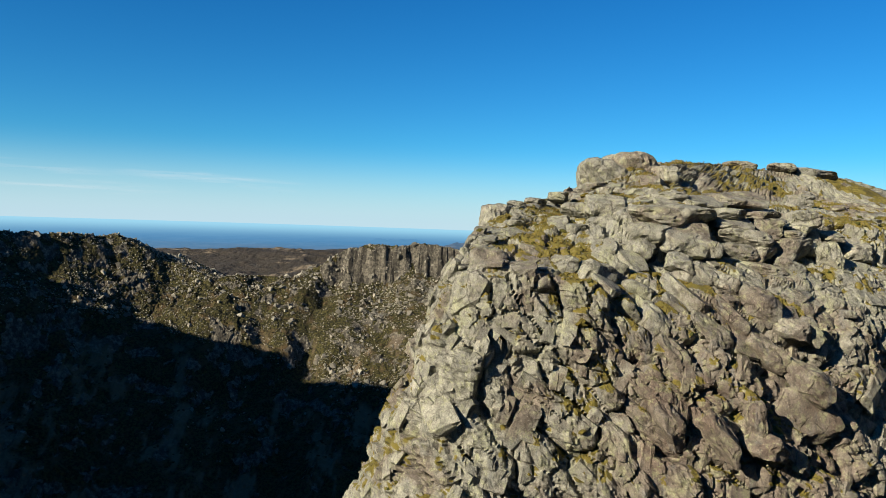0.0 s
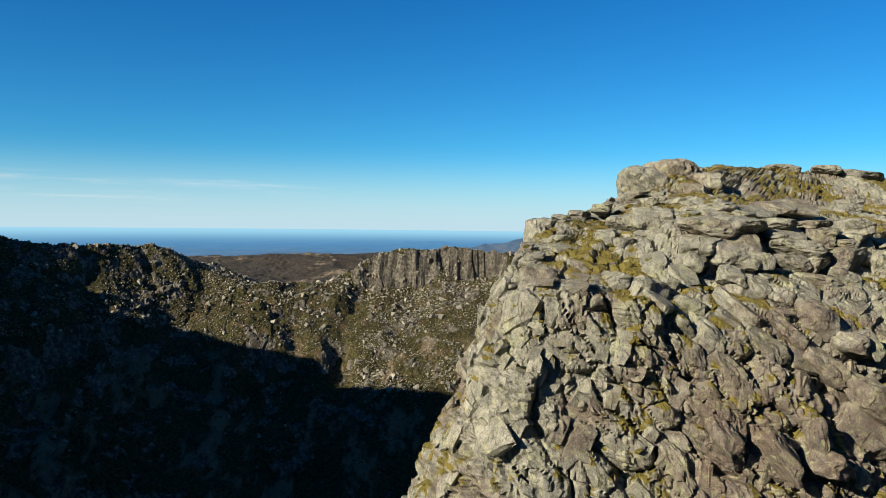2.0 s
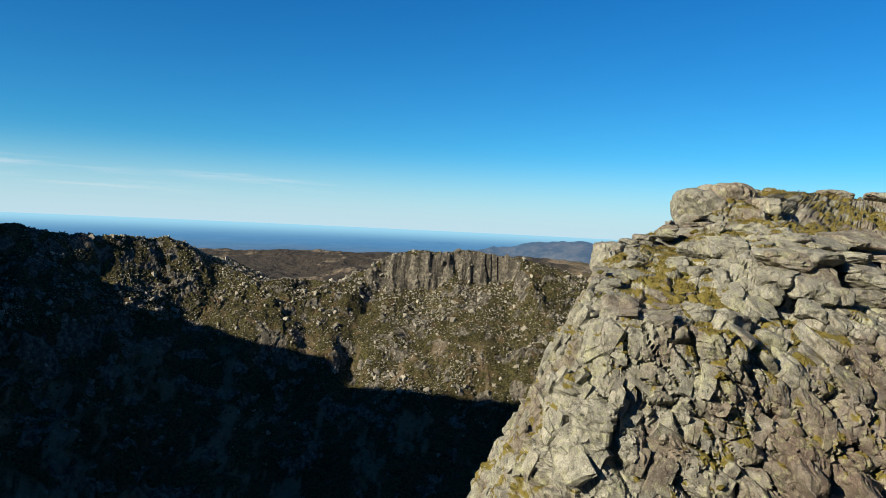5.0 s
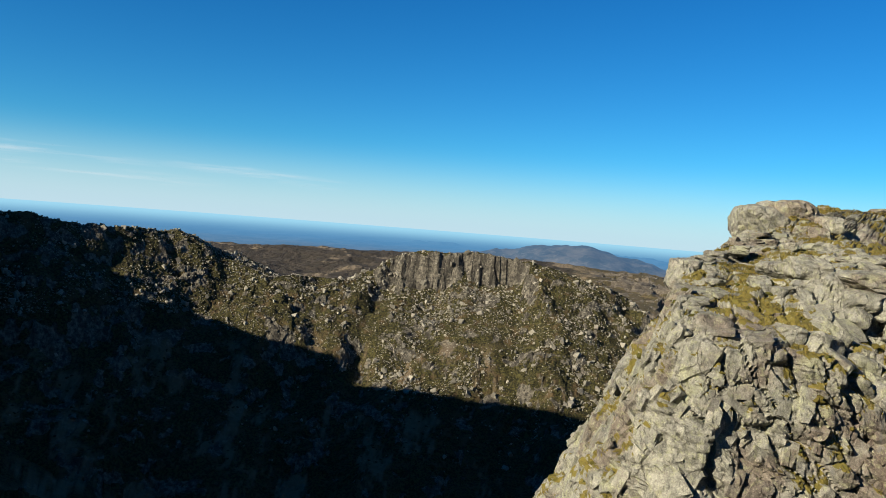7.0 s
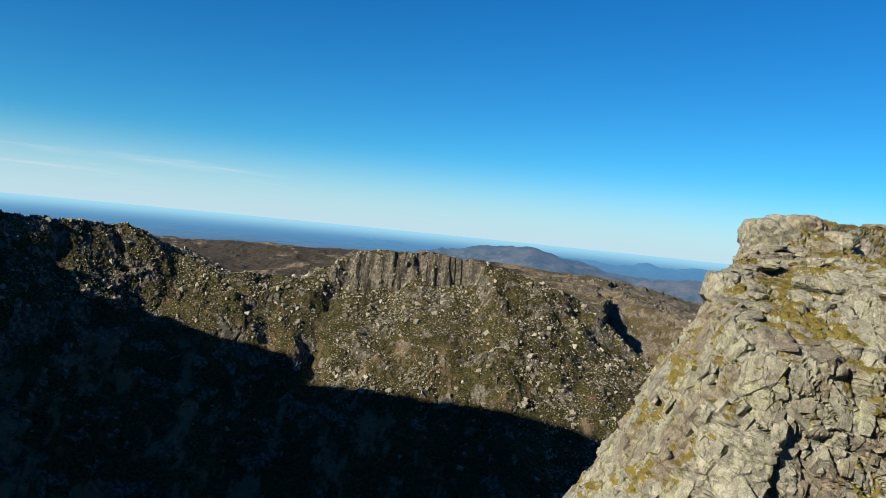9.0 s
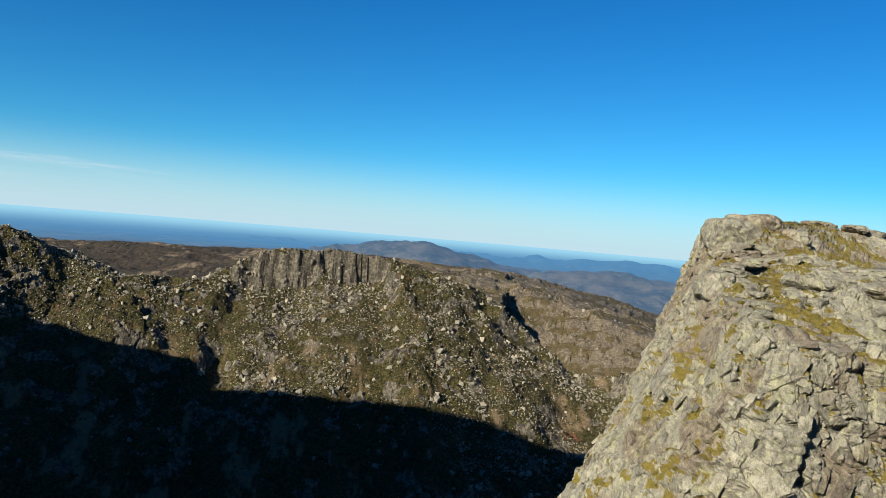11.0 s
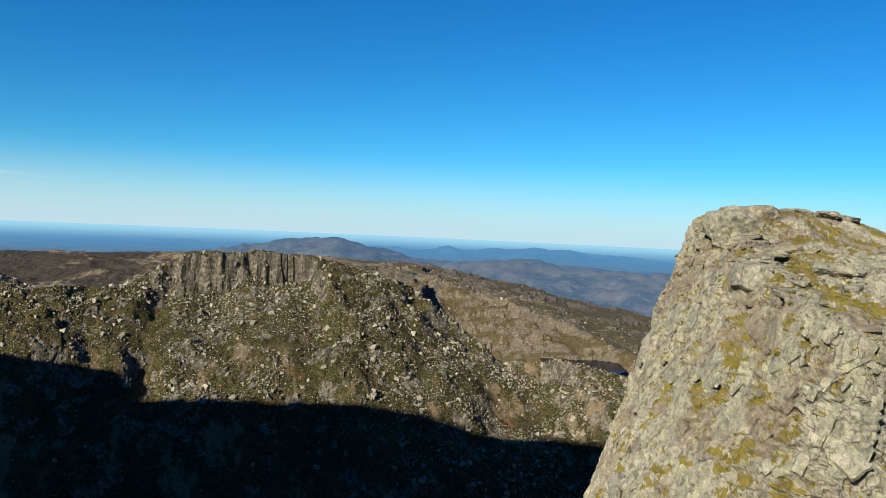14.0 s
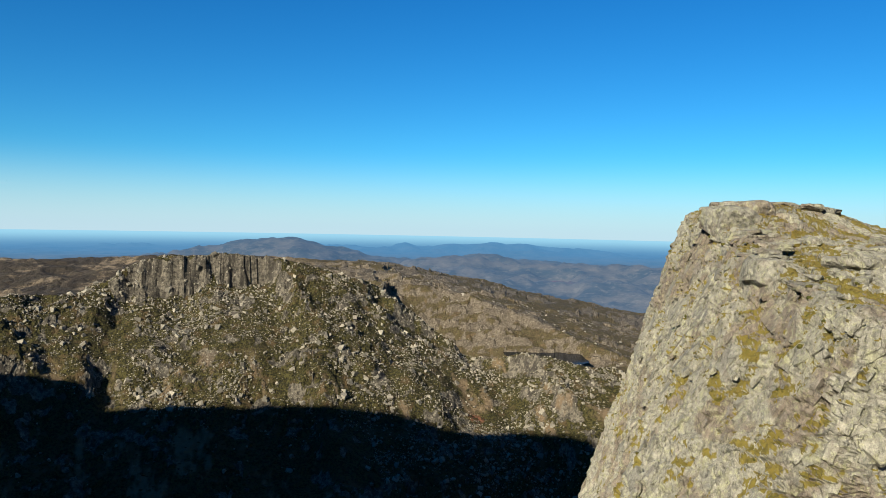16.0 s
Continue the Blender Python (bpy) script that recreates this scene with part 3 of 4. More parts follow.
def build_crag():
    base = crag_grid()
    rows, cols = base.shape[:2]
    n = grid_normals(base, True)
    up = np.where(n[:185, :, 2].mean() > 0, 1, -1)
    n = n * up
    p = base.reshape(-1, 3)
    h = crag_relief(p, n.reshape(-1, 3))
    g = base + n * h.reshape(rows, cols, 1)
    nn = grid_normals(g, True) * up
    patch = fbm(p / 5.0, 4, 400)
    turf = smooth(nn[:, :, 2].ravel(), 0.55, 0.85) * smooth(patch, 0.0, 0.3) * smooth(p[:, 2], -14, -1)
    turf = np.maximum(turf, smooth(nn[:, :, 2].ravel(), 0.4, 0.7) * smooth(patch, 0.38, 0.55))
    for cx, cy, rad in ((12, 66.5, 4), (9, 62, 4), (7, 56.5, 4), (3, 53, 1.6), (20.5, 82.5, 2.5), (22, 80, 2.5), (38, 89, 4), (33, 86, 3), (42, 82, 5), (52, 96, 5), (28, 74, 3)):
        hollow = np.exp(-(((p[:, 0] - cx) ** 2 + (p[:, 1] - cy) ** 2) / rad ** 2))
        turf = np.maximum(turf, smooth(nn[:, :, 2].ravel(), 0.5, 0.8) * smooth(hollow + 0.35 * fbm(p / 1.6, 3, 420), 0.35, 0.6))
    # streaks of turf in the gullies of the west face
    wild = fbm(p / np.array((1.2, 1.2, 2.0)), 4, 430)
    for cx, cy, cz, rad in ((11.4, 79.6, 0.2, 1.3), (9.4, 78.3, -2.4, 1.0), (2.4, 64.4, -4.3, 0.8), (1.1, 56.4, -3.3, 1.3), (0.6, 62.6, -7.5, 2.3), (0.5, 56.2, -5.8, 1.5), (0.3, 66.1, -10.3, 1.2), (-1.0, 65.7, -11.7, 1.8), (1.0, 73.1, -12.7, 1.3), (-0.6, 62.0, -10.7, 1.3), (-1.0, 57.2, -9.4, 1.5), (-3.1, 74.1, -21.5, 1.3), (-3.3, 56.1, -15.0, 1.5), (-3.4, 57.9, -15.6, 1.4), (-2.9, 54.8, -13.6, 1.3), (-2.3, 52.1, -13.7, 1.1), (-2.0, 52.1, -10.7, 1.3), (-4.1, 54.2, -16.0, 1.0), (-4.3, 54.5, -17.4, 1.0), (-5.4, 75.2, -24.2, 1.4), (-3.0, 50.8, -15.4, 1.3)):
        spot = np.exp(-((p - np.array((cx, cy, cz))) ** 2).sum(1) / (0.8 * rad) ** 2)
        turf = np.maximum(turf, smooth(nn[:, :, 2].ravel(), -0.3, 0.15) * smooth(spot + 0.36 * wild, 0.34, 0.46))
    # cushions between the ribs of the south face
    for cx, cy, cz, rad in ((15.6, 55.0, -2.9, 0.9), (17.0, 53.5, -3.8, 1.3), (18.4, 53.6, -4.2, 1.1), (15.6, 52.5, -4.1, 1.0), (24.4, 54.1, -4.8, 1.2), (25.6, 53.6, -5.6, 1.1), (12.8, 49.3, -7.0, 1.1), (21.0, 51.4, -7.0, 1.1), (21.7, 48.8, -10.2, 1.0), (10.9, 48.5, -10.2, 1.2), (6.5, 48.9, -7.1, 0.8), (4.7, 48.6, -7.5, 0.9), (9.6, 48.7, -11.8, 1.0), (-2.3, 52.2, -11.4, 1.0), (0.3, 49.8, -7.8, 0.9)):
        spot = np.exp(-((p - np.array((cx, cy, cz))) ** 2).sum(1) / (0.8 * rad) ** 2)
        turf = np.maximum(turf, smooth(nn[:, :, 2].ravel(), -0.1, 0.25) * smooth(spot + 0.36 * wild, 0.34, 0.46))
    # small growth in the joints of the south face
    sprig = fbm(p / 0.9, 3, 440) + 0.6 * fbm(p / 5.0, 2, 445)
    turf = np.maximum(turf, smooth(nn[:, :, 2].ravel(), 0.05, 0.4) * smooth(sprig, 0.64, 0.82) * smooth(p[:, 2], -40, -30))
    me = mesh_from("crag", g.reshape(-1, 3), grid_faces(rows, cols, True)[:, ::int(up)], GRANITE, {"turf": turf})
    ob = new("crag", me)
    tagged(ob, "grey jointed granite crag with lichen and ochre turf", "crag")
    return ob, g, nn, n, turf.reshape(rows, cols)


crag, crag_g, crag_n, crag_base_n, crag_turf = build_crag()


# ---- loose rocks, scrub and turf ----
def stone_shape(rng, rounds, box=2.6, rough=0.10, cuts=7):
    """A lump of rock about 2 across: a rounded block with cut faces."""
    bm = bmesh.new()
    bmesh.ops.create_icosphere(bm, subdivisions=rounds, radius=1)
    v = np.array([w.co for w in bm.verts])
    f = np.array([[w.index for w in face.verts] for face in bm.faces])
    bm.free()
    v /= ((np.abs(v) ** box).sum(1) ** (1 / box))[:, None]
    for _ in range(cuts):
        n = rng.normal(size=3)
        n /= np.linalg.norm(n)
        c = rng.uniform(0.62, 0.95)
        v -= np.maximum(v @ n - c, 0)[:, None] * n
    k = int(rng.integers(1000))
    v *= (1 + rough * fbm(v * 1.3 + k, 3, k))[:, None]
    return v, f


def hewn_shape(rng, cuts=8, bevel=0.06, near=0.8):
    """A broken block of rock about 2 across, with flat faces and worn edges."""
    bm = bmesh.new()
    bmesh.ops.create_cube(bm, size=2)
    for _ in range(cuts):
        n = Vector(rng.normal(size=3)).normalized()
        c = rng.uniform(near, 1.3)
        got = bmesh.ops.bisect_plane(bm, geom=bm.verts[:] + bm.edges[:] + bm.faces[:], plane_co=n * c, plane_no=n, clear_outer=True)
        ring = [e for e in got["geom_cut"] if isinstance(e, bmesh.types.BMEdge)]
        if len(ring) > 2:
            bmesh.ops.contextual_create(bm, geom=ring)
    if bevel:
        bmesh.ops.bevel(bm, geom=bm.edges[:], offset=bevel, segments=1, affect="EDGES", profile=0.5, clamp_overlap=True)
    bmesh.ops.triangulate(bm, faces=bm.faces[:])
    bm.verts.index_update()
    v = np.array([w.co for w in bm.verts])
    f = np.array([[w.index for w in face.verts] for face in bm.faces])
    bm.free()
    return v + 0.03 * rng.normal(size=v.shape), f


def weathered(rng, v, f, rough=0.09, tilt_by=0.12):
    """The same block with its faces broken up and worn."""
    bm = bmesh.new()
    for w in v:
        bm.verts.new(w)
    bm.verts.ensure_lookup_table()
    for t in f:
        bm.faces.new([bm.verts[i] for i in t])
    for _ in range(1):
        bmesh.ops.subdivide_edges(bm, edges=[e for e in bm.edges if e.calc_length() > 0.45], cuts=1)
        bmesh.ops.triangulate(bm, faces=bm.faces[:])
    bm.verts.index_update()
    v = np.array([w.co for w in bm.verts])
    f = np.array([[w.index for w in face.verts] for face in bm.faces])
    bm.free()
    k = rng.uniform(0, 90)
    lift, tilt, r, gap = cells(v * 1.3 + k, 88, 0.2)
    out = v / np.linalg.norm(v, axis=1, keepdims=True)
    return v + out * (0.14 * lift + tilt_by * tilt)[:, None] + rough * np.stack([fbm(v * 1.6 + 9 * a + k, 3, 140 + a) for a in range(3)], 1), f


def scatter(shapes, where, size, turn, which):
    """Arrays of many copies of shapes: places (n, 3), sizes (n, 3), turns as matrices (n, 3, 3)."""
    V, F, at = [], [], 0
    for i, (v, f) in enumerate(shapes):
        m = which == i
        if not m.any():
            continue
        p = np.einsum("nij,nkj->nki", turn[m], v[None] * size[m][:, None]) + where[m][:, None]
        F.append((f[None] + (np.arange(m.sum()) * len(v))[:, None, None] + at).reshape(-1, f.shape[1]))
        V.append(p.reshape(-1, 3))
        at += m.sum() * len(v)
    return np.concatenate(V), np.concatenate(F)


def turns(rng, n, tilt=0.3):
    a = rng.uniform(0, 2 * np.pi, n)
    bx, by = rng.normal(0, tilt, n), rng.normal(0, tilt, n)
    z, o = np.zeros(n), np.ones(n)
    Rz = np.array([[np.cos(a), -np.sin(a), z], [np.sin(a), np.cos(a), z], [z, z, o]])
    Rx = np.array([[o, z, z], [z, np.cos(bx), -np.sin(bx)], [z, np.sin(bx), np.cos(bx)]])
    Ry = np.array([[np.cos(by), z, np.sin(by)], [z, o, z], [-np.sin(by), z, np.cos(by)]])
    return np.einsum("ijn,jkn,kln->nil", Rx, Ry, Rz)


def slope_rock():
    n = Nodes("slope_rock")
    i = n.t.nodes.new("ShaderNodeNewGeometry").outputs["Random Per Island"]
    c = n.mix(i, (0.075, 0.070, 0.058), (0.33, 0.308, 0.25))
    c = n.mix(n.band(n.noise(1.5, 6, 0.7), 0.35, 0.65), c, n.mix(0.5, c, (0.10, 0.095, 0.075)))
    n.bump(n.noise(2.5, 6, 0.7), 0.7, 0.3)
    return n.done(c, 0.93)


def scrub_leaf():
    n = Nodes("scrub")
    i = n.t.nodes.new("ShaderNodeNewGeometry").outputs["Random Per Island"]
    c = n.mix(i, (0.020, 0.020, 0.006), (0.066, 0.052, 0.017))
    n.bump(n.noise(3, 5, 0.7), 1.0, 0.4)
    return n.done(n.mix(n.band(n.noise(2, 5, 0.7), 0.3, 0.7), n.mix(0.6, c, (0.012, 0.014, 0.005)), c), 1.0)


SLOPE_ROCK, SCRUB = slope_rock(), scrub_leaf()


def ground_pick(rng, n, lo, hi):
    rows = np.searchsorted(ground_rad, rng.uniform(lo, hi, n))
    cols = rng.integers(0, 770, n)
    return rows, cols


def strew_slope():
    rng = np.random.default_rng(5)
    shapes = [hewn_shape(rng, 4, 0, 0.45) for _ in range(12)]
    r, c = ground_pick(rng, 110000, 400, 625)
    r2, c2 = ground_pick(rng, 22000, 800, 1260)
    r, c = np.concatenate([r, r2]), np.concatenate([c, c2])
    mixed = rng.permutation(len(r))
    r, c = r[mixed], c[mixed]
    p = ground_g[r, c]
    field = fbm(p / 30, 3, 501) + 0.5 * fbm(p / 8, 2, 505)
    keep = (field > 0.2) | (rng.uniform(0, 1, len(p)) < 0.16)
    # pale stones thinned below the shadow line, so the shaded valley stays dark
    keep &= (p[:, 2] > np.interp(p[:, 0], (-200, -130, -60), (-66, -86, -106))) | (p[:, 0] > 60) | (rng.uniform(0, 1, len(p)) < 0.05)
    p = p[keep & ((np.hypot(p[:, 0], p[:, 1]) < 700) | (p[:, 0] > 0.2 * p[:, 1]))][:25000]
    n = len(p)
    base = 0.22 + 0.25 * rng.pareto(2.3, n)
    base = np.minimum(base, 1.5) * np.where(np.hypot(p[:, 0], p[:, 1]) > 700, 1.15, 1.0)
    size = base[:, None] * rng.uniform(0.7, 1.3, (n, 3)) * np.array((1, 1, 0.9))
    V, F = scatter(shapes, p + np.array((0, 0, 0.1)), size, turns(rng, n, 0.6), rng.integers(0, 12, n))
    # smaller stones between them
    octa = np.concatenate([np.eye(3), -np.eye(3)])
    sides = np.array([(0, 1, 2), (1, 3, 2), (3, 4, 2), (4, 0, 2), (1, 0, 5), (3, 1, 5), (4, 3, 5), (0, 4, 5)])
    stones = [(octa * rng.uniform(0.6, 1.3, (6, 1)) + rng.normal(0, 0.18, (6, 3)), sides) for _ in range(10)]
    r, c = ground_pick(rng, 90000, 400, 625)
    p = ground_g[r, c]
    field = fbm(p / 22, 3, 521) + 0.6 * fbm(p / 6, 2, 525)
    # none below the shadow line either, to keep that ground dark
    keep = (field > 0.05) & (p[:, 2] > np.interp(p[:, 0], (-200, -130, -60, 60), (-66, -86, -106, -132)))
    p = p[keep][:22000]
    m = len(p)
    size = rng.uniform(0.22, 0.62, m)[:, None] * rng.uniform(0.7, 1.3, (m, 3))
    V2, F2 = scatter(stones, p + np.array((0, 0, 0.1)), size, turns(rng, m, 0.6), rng.integers(0, 10, m))
    V, F = np.concatenate([V, V2]), np.concatenate([F, F2 + len(V)])
    # pillars of the crest cliff and ribs of the spines
    at = []
    for _ in range(420):
        x = rng.uniform(-104, 34)
        at.append((x, crest_line(x) - rng.uniform(0, 22), rng.uniform(0.3, 0.65)))
    for x0, y0, x1, y1 in ((66, 552, 98, 528), (100, 556, 160, 532), (185, 478, 215, 430), (-262, 456, -214, 507)):
        for _ in range(60):
            t = rng.uniform(-0.1, 1.0)
            at.append((x0 + t * (x1 - x0) + rng.normal(0, 2.5), y0 + t * (y1 - y0) + rng.normal(0, 2.5), 0.6))
    at = np.array(at)
    az = np.degrees(np.arctan2(at[:, 0] - POLE[0], at[:, 1] - POLE[1]))
    cc = np.clip(((az + 37) / 0.1).astype(int), 0, 779)
    rr = np.searchsorted(ground_rad, np.hypot(at[:, 0] - POLE[0], at[:, 1] - POLE[1])) - 1
    m = len(at)
    big = rng.uniform(0.7, 2.1, m)[:, None] * at[:, 2:3] * np.stack([rng.uniform(0.6, 1.3, m), rng.uniform(0.6, 1.3, m), rng.uniform(0.7, 1.5, m)], 1)
    V2, F2 = scatter(shapes, ground_g[rr, cc] - np.array((0, 0, 0.4)) * big, big, turns(rng, m, 0.38), rng.integers(0, 12, m))
    V, F = np.concatenate([V, V2]), np.concatenate([F, F2 + len(V)])
    ob = new("slope_boulders", mesh_from("slope_boulders", V, F, SLOPE_ROCK))
    tagged(ob, "pale grey granite boulders strewn over the heath slope", "boulders", kind="stuff")
    bush = []
    for _ in range(6):
        v, f = stone_shape(rng, 1, 2.0, 0.45, 0)
        bush.append((v, f))
    r, c = ground_pick(rng, 40000, 395, 640)
    p = ground_g[r, c]
    keep = (ground_rock[r, c] < 0.5) & (fbm(p / 25, 3, 511) > -0.5)
    p = p[keep][:5500]
    n = len(p)
    size = rng.uniform(0.35, 0.95, n)[:, None] * rng.uniform(0.8, 1.3, (n, 3)) * np.array((1.2, 1.2, 0.5))
    V, F = scatter(bush, p, size, turns(rng, n, 0.2), rng.integers(0, 6, n))
    ob = new("heath_scrub", mesh_from("heath_scrub", V, F, SCRUB))
    tagged(ob, "low dark olive broom and juniper scrub on the slope", "scrub", kind="stuff")


strew_slope()


def boulder_mesh(rng, rounds):
    """A large weathered block: squared, with worn edges, joints and a rough skin."""
    v, f = stone_shape(rng, rounds, 4.2, 0.06, 4)
    k = rng.uniform(0, 90)
    v = v + 0.08 * np.stack([fbm(v * 1.3 + 9 * a + k, 3, 40 + a) for a in range(3)], 1)
    lift, tilt, r, gap = cells(v * 1.15 + k, 77, 0.12)
    out = v / np.linalg.norm(v, axis=1, keepdims=True)
    v = v + out * (0.10 * lift + 0.14 * tilt - 0.09 * (1 - smooth(gap, 0, 0.06)) * (r > 0.35) + 0.03 * fbm(v * 4 + k, 3, 45))[:, None]
    return mesh_from("boulder", v, f, GRANITE, {"turf": np.zeros(len(v))}, shade_smooth=False)


def place(me, name, at, size, turn, label, group):
    ob = new(name, me)
    ob.matrix_world = Matrix.LocRotScale(at, Euler([radians(a) for a in turn]), size)
    tagged(ob, label, "boulder", group)
    return ob


def build_boulders():
    rng = np.random.default_rng(8)
    meshes = [boulder_mesh(rng, 4) for _ in range(10)]
    small = [boulder_mesh(rng, 3) for _ in range(8)]
    knob = "massive jointed grey granite knob at the crag's summit"
    slab = "squared grey granite slab stacked over the cliff"
    beds = "weathered grey granite slab set in ochre turf"
    lots = (
        # x, y, z of the middle, width, depth, height, dip to the east
        (knob, "summit knob", ((17.8, 85.5, 4.9, 4.8, 7.0, 4.1, 0), (20.9, 86.0, 5.7, 4.7, 6.0, 3.7, 4), (21.7, 79.0, 4.3, 2.5, 2.0, 1.7, 0), (23.9, 82.0, 5.4, 2.5, 2.0, 1.7, 0))),
        (beds, "slabs of the skyline", ((37.7, 97.0, 7.7, 3.4, 4.0, 1.4, 0), (47.4, 98.5, 6.6, 6.6, 5.0, 2.0, 4), (36.3, 78.0, 2.7, 2.7, 4.0, 1.4, 0), (42.8, 96.5, 7.7, 2.8, 3.0, 1.1, 0))),
        (beds, "slabs of the terrace", ((4.7, 66.0, -0.4, 2.8, 5.0, 2.7, 0), (6.7, 65.0, -0.4, 2.5, 4.0, 2.4, 0), (8.3, 68.5, 1.6, 1.8, 3.0, 0.7, 0), (10.5, 69.5, 2.1, 1.9, 3.0, 0.8, 0), (9.4, 60.3, -0.2, 1.9, 1.6, 1.2, 0), (11.1, 62.9, 0.9, 2.3, 1.9, 1.2, 0), (11.4, 57.1, -2.0, 1.4, 1.1, 1.1, 0), (14.9, 56.5, -1.7, 1.7, 2.0, 1.2, 25), (14.4, 58.1, -0.4, 1.2, 1.2, 1.5, 0), (13.1, 59.3, -0.1, 2.0, 1.6, 1.3, 0), (13.4, 60.8, 1.4, 3.6, 3.5, 1.8, 0), (10.5, 58.6, -0.7, 1.5, 1.2, 0.9, 0))),
        (slab, "great slabs", ((16.3, 59.0, 0.6, 3.6, 4.0, 1.6, 3), (19.4, 59.3, 0.7, 3.4, 4.0, 1.5, 6), (15.9, 58.2, -0.8, 3.5, 4.0, 1.7, 4), (18.4, 58.0, -0.9, 3.5, 4.0, 2.5, 6), (18.3, 63.0, 2.2, 3.0, 4.0, 0.8, -4), (20.9, 63.0, 2.1, 3.3, 4.0, 0.9, 4), (25.5, 66.5, 2.5, 4.3, 5.0, 1.4, 5), (20.4, 56.4, -1.7, 1.1, 0.9, 1.1, 0))),
        (slab, "stacked slabs", ((22.9, 60.8, 1.0, 2.5, 3.0, 0.8, 3), (23.0, 60.4, 0.3, 2.9, 3.0, 1.0, 5), (23.7, 59.9, -0.9, 3.6, 3.0, 1.3, 4), (23.0, 59.5, -2.1, 2.5, 3.0, 1.4, 2), (25.3, 59.9, -2.1, 2.0, 3.0, 1.3, 3), (22.6, 59.0, -2.9, 2.2, 3.0, 0.9, 5), (24.6, 58.7, -3.4, 3.7, 3.0, 1.2, 6), (26.2, 61.8, 0.9, 2.3, 3.0, 0.7, 0), (26.3, 61.3, -0.1, 2.6, 3.0, 1.6, 4), (29.7, 62.5, 0.8, 2.1, 3.0, 1.3, 0), (29.3, 61.8, -0.1, 1.6, 2.5, 0.8, 0), (27.9, 61.1, -0.6, 1.9, 3.0, 0.9, 4), (28.1, 60.7, -1.8, 3.0, 3.0, 1.9, 3), (30.1, 62.0, -1.1, 1.5, 3.0, 1.8, 0))),
        (slab, "blocks beside the stack", ((31.1, 60.8, -2.3, 1.4, 2.5, 2.4, -12), (32.5, 63.5, -0.4, 2.0, 3.0, 0.9, 0), (35.1, 65.0, -1.5, 2.6, 4.0, 2.0, 0), (27.2, 59.0, -3.1, 2.0, 2.0, 1.3, 20))))
    for label, group, boxes in lots:
        for x, y, z, w, d, high, dip in boxes:
            turn = (rng.uniform(-5, 5), dip + rng.uniform(-2, 4), rng.uniform(-10, 10))
            place(meshes[rng.integers(10)], "boulder", (x, y, z), (w / 1.78, d / 1.8, high / 1.72), turn, label, group)
    # loose blocks on the top
    rows, cols = crag_turf.shape
    made = 0
    while made < 45:
        r, c = int(rng.integers(60, 212)), int(rng.integers(0, cols))
        p, n = crag_g[r, c], crag_n[r, c]
        if n[2] < 0.7 or p[1] > 112 or p[0] > 62:
            continue
        w = rng.uniform(0.4, 1.5)
        place(small[rng.integers(8)], "boulder", p + np.array((0, 0, 0.15 * w)), (w, w * rng.uniform(0.6, 1), w * rng.uniform(0.3, 0.55)), (rng.uniform(-10, 10), rng.uniform(-10, 10), rng.uniform(0, 360)), "weathered grey granite block lying on the crag top", "blocks on the top")
        made += 1


build_boulders()


def turf_blades():
    n = Nodes("dry_turf")
    i = n.t.nodes.new("ShaderNodeNewGeometry").outputs["Random Per Island"]
    c = n.mix(i, (0.225, 0.165, 0.034), (0.11, 0.105, 0.022))
    return n.done(n.mix(n.noise(0.8, 4, 0.6), c, n.mix(0.5, c, (0.22, 0.15, 0.06))), 0.9)


def build_turf():
    rng = np.random.default_rng(12)
    tuft_v, tuft_f = [], []
    for k in range(9):
        a = rng.uniform(0, 2 * np.pi)
        lean = rng.uniform(0.2, 0.75)
        d = np.array((np.cos(a), np.sin(a), 0))
        s = np.array((-np.sin(a), np.cos(a), 0)) * 0.10
        tuft_v += [d * 0.1 - s, d * 0.1 + s, d * (0.1 + lean) + np.array((0, 0, rng.uniform(0.5, 1)))]
        tuft_f.append([3 * k, 3 * k + 1, 3 * k + 2])
    shape = [(np.array(tuft_v), np.array(tuft_f))]
    ok = np.argwhere(crag_turf > 0.55)
    pick = ok[rng.choice(len(ok), 14000)]
    p = crag_g[pick[:, 0], pick[:, 1]]
    n = len(p)
    size = rng.uniform(0.08, 0.22, n)[:, None] * np.array((1.3, 1.3, 0.9))
    V, F = scatter(shape, p, size, turns(rng, n, 0.15), np.zeros(n, int))
    ob = new("turf", mesh_from("turf", V, F, turf_blades()))
    tagged(ob, "dry ochre mountain grass tufts in the crag's hollows", "grass", kind="stuff")


build_turf()


# ---- the lake in the hollow ----
def build_lake():
    n = Nodes("lake_water")
    n.bump(n.noise(0.6, 3, 0.5), 0.3, 0.1)
    n.bsdf.inputs["IOR"].default_value = 1.33
    # near-black colour and weak reflection stand in for shade in the hollow
    mat = n.done((0.006, 0.012, 0.02), 0.12)
    n.bsdf.inputs["Specular IOR Level"].default_value = 0.06
    a = np.linspace(0, 2 * np.pi, 64, endpoint=False)
    rr = 1 + 0.12 * np.sin(3 * a + 1) + 0.06 * np.sin(7 * a)
    v = np.stack([402 + 47 * rr * np.cos(a), 851 + 74 * rr * np.sin(a), np.full(64, -163.0)], 1)
    v = np.concatenate([v, [[402, 851, -163.0]]])
    f = np.stack([np.arange(64), (np.arange(64) + 1) % 64, np.full(64, 64)], 1)
    tagged(new("water", mesh_from("water", v, f, mat)), "dark still mountain lake in a hollow below the slope, blackened for shade", "lake", kind="structure")


build_lake()


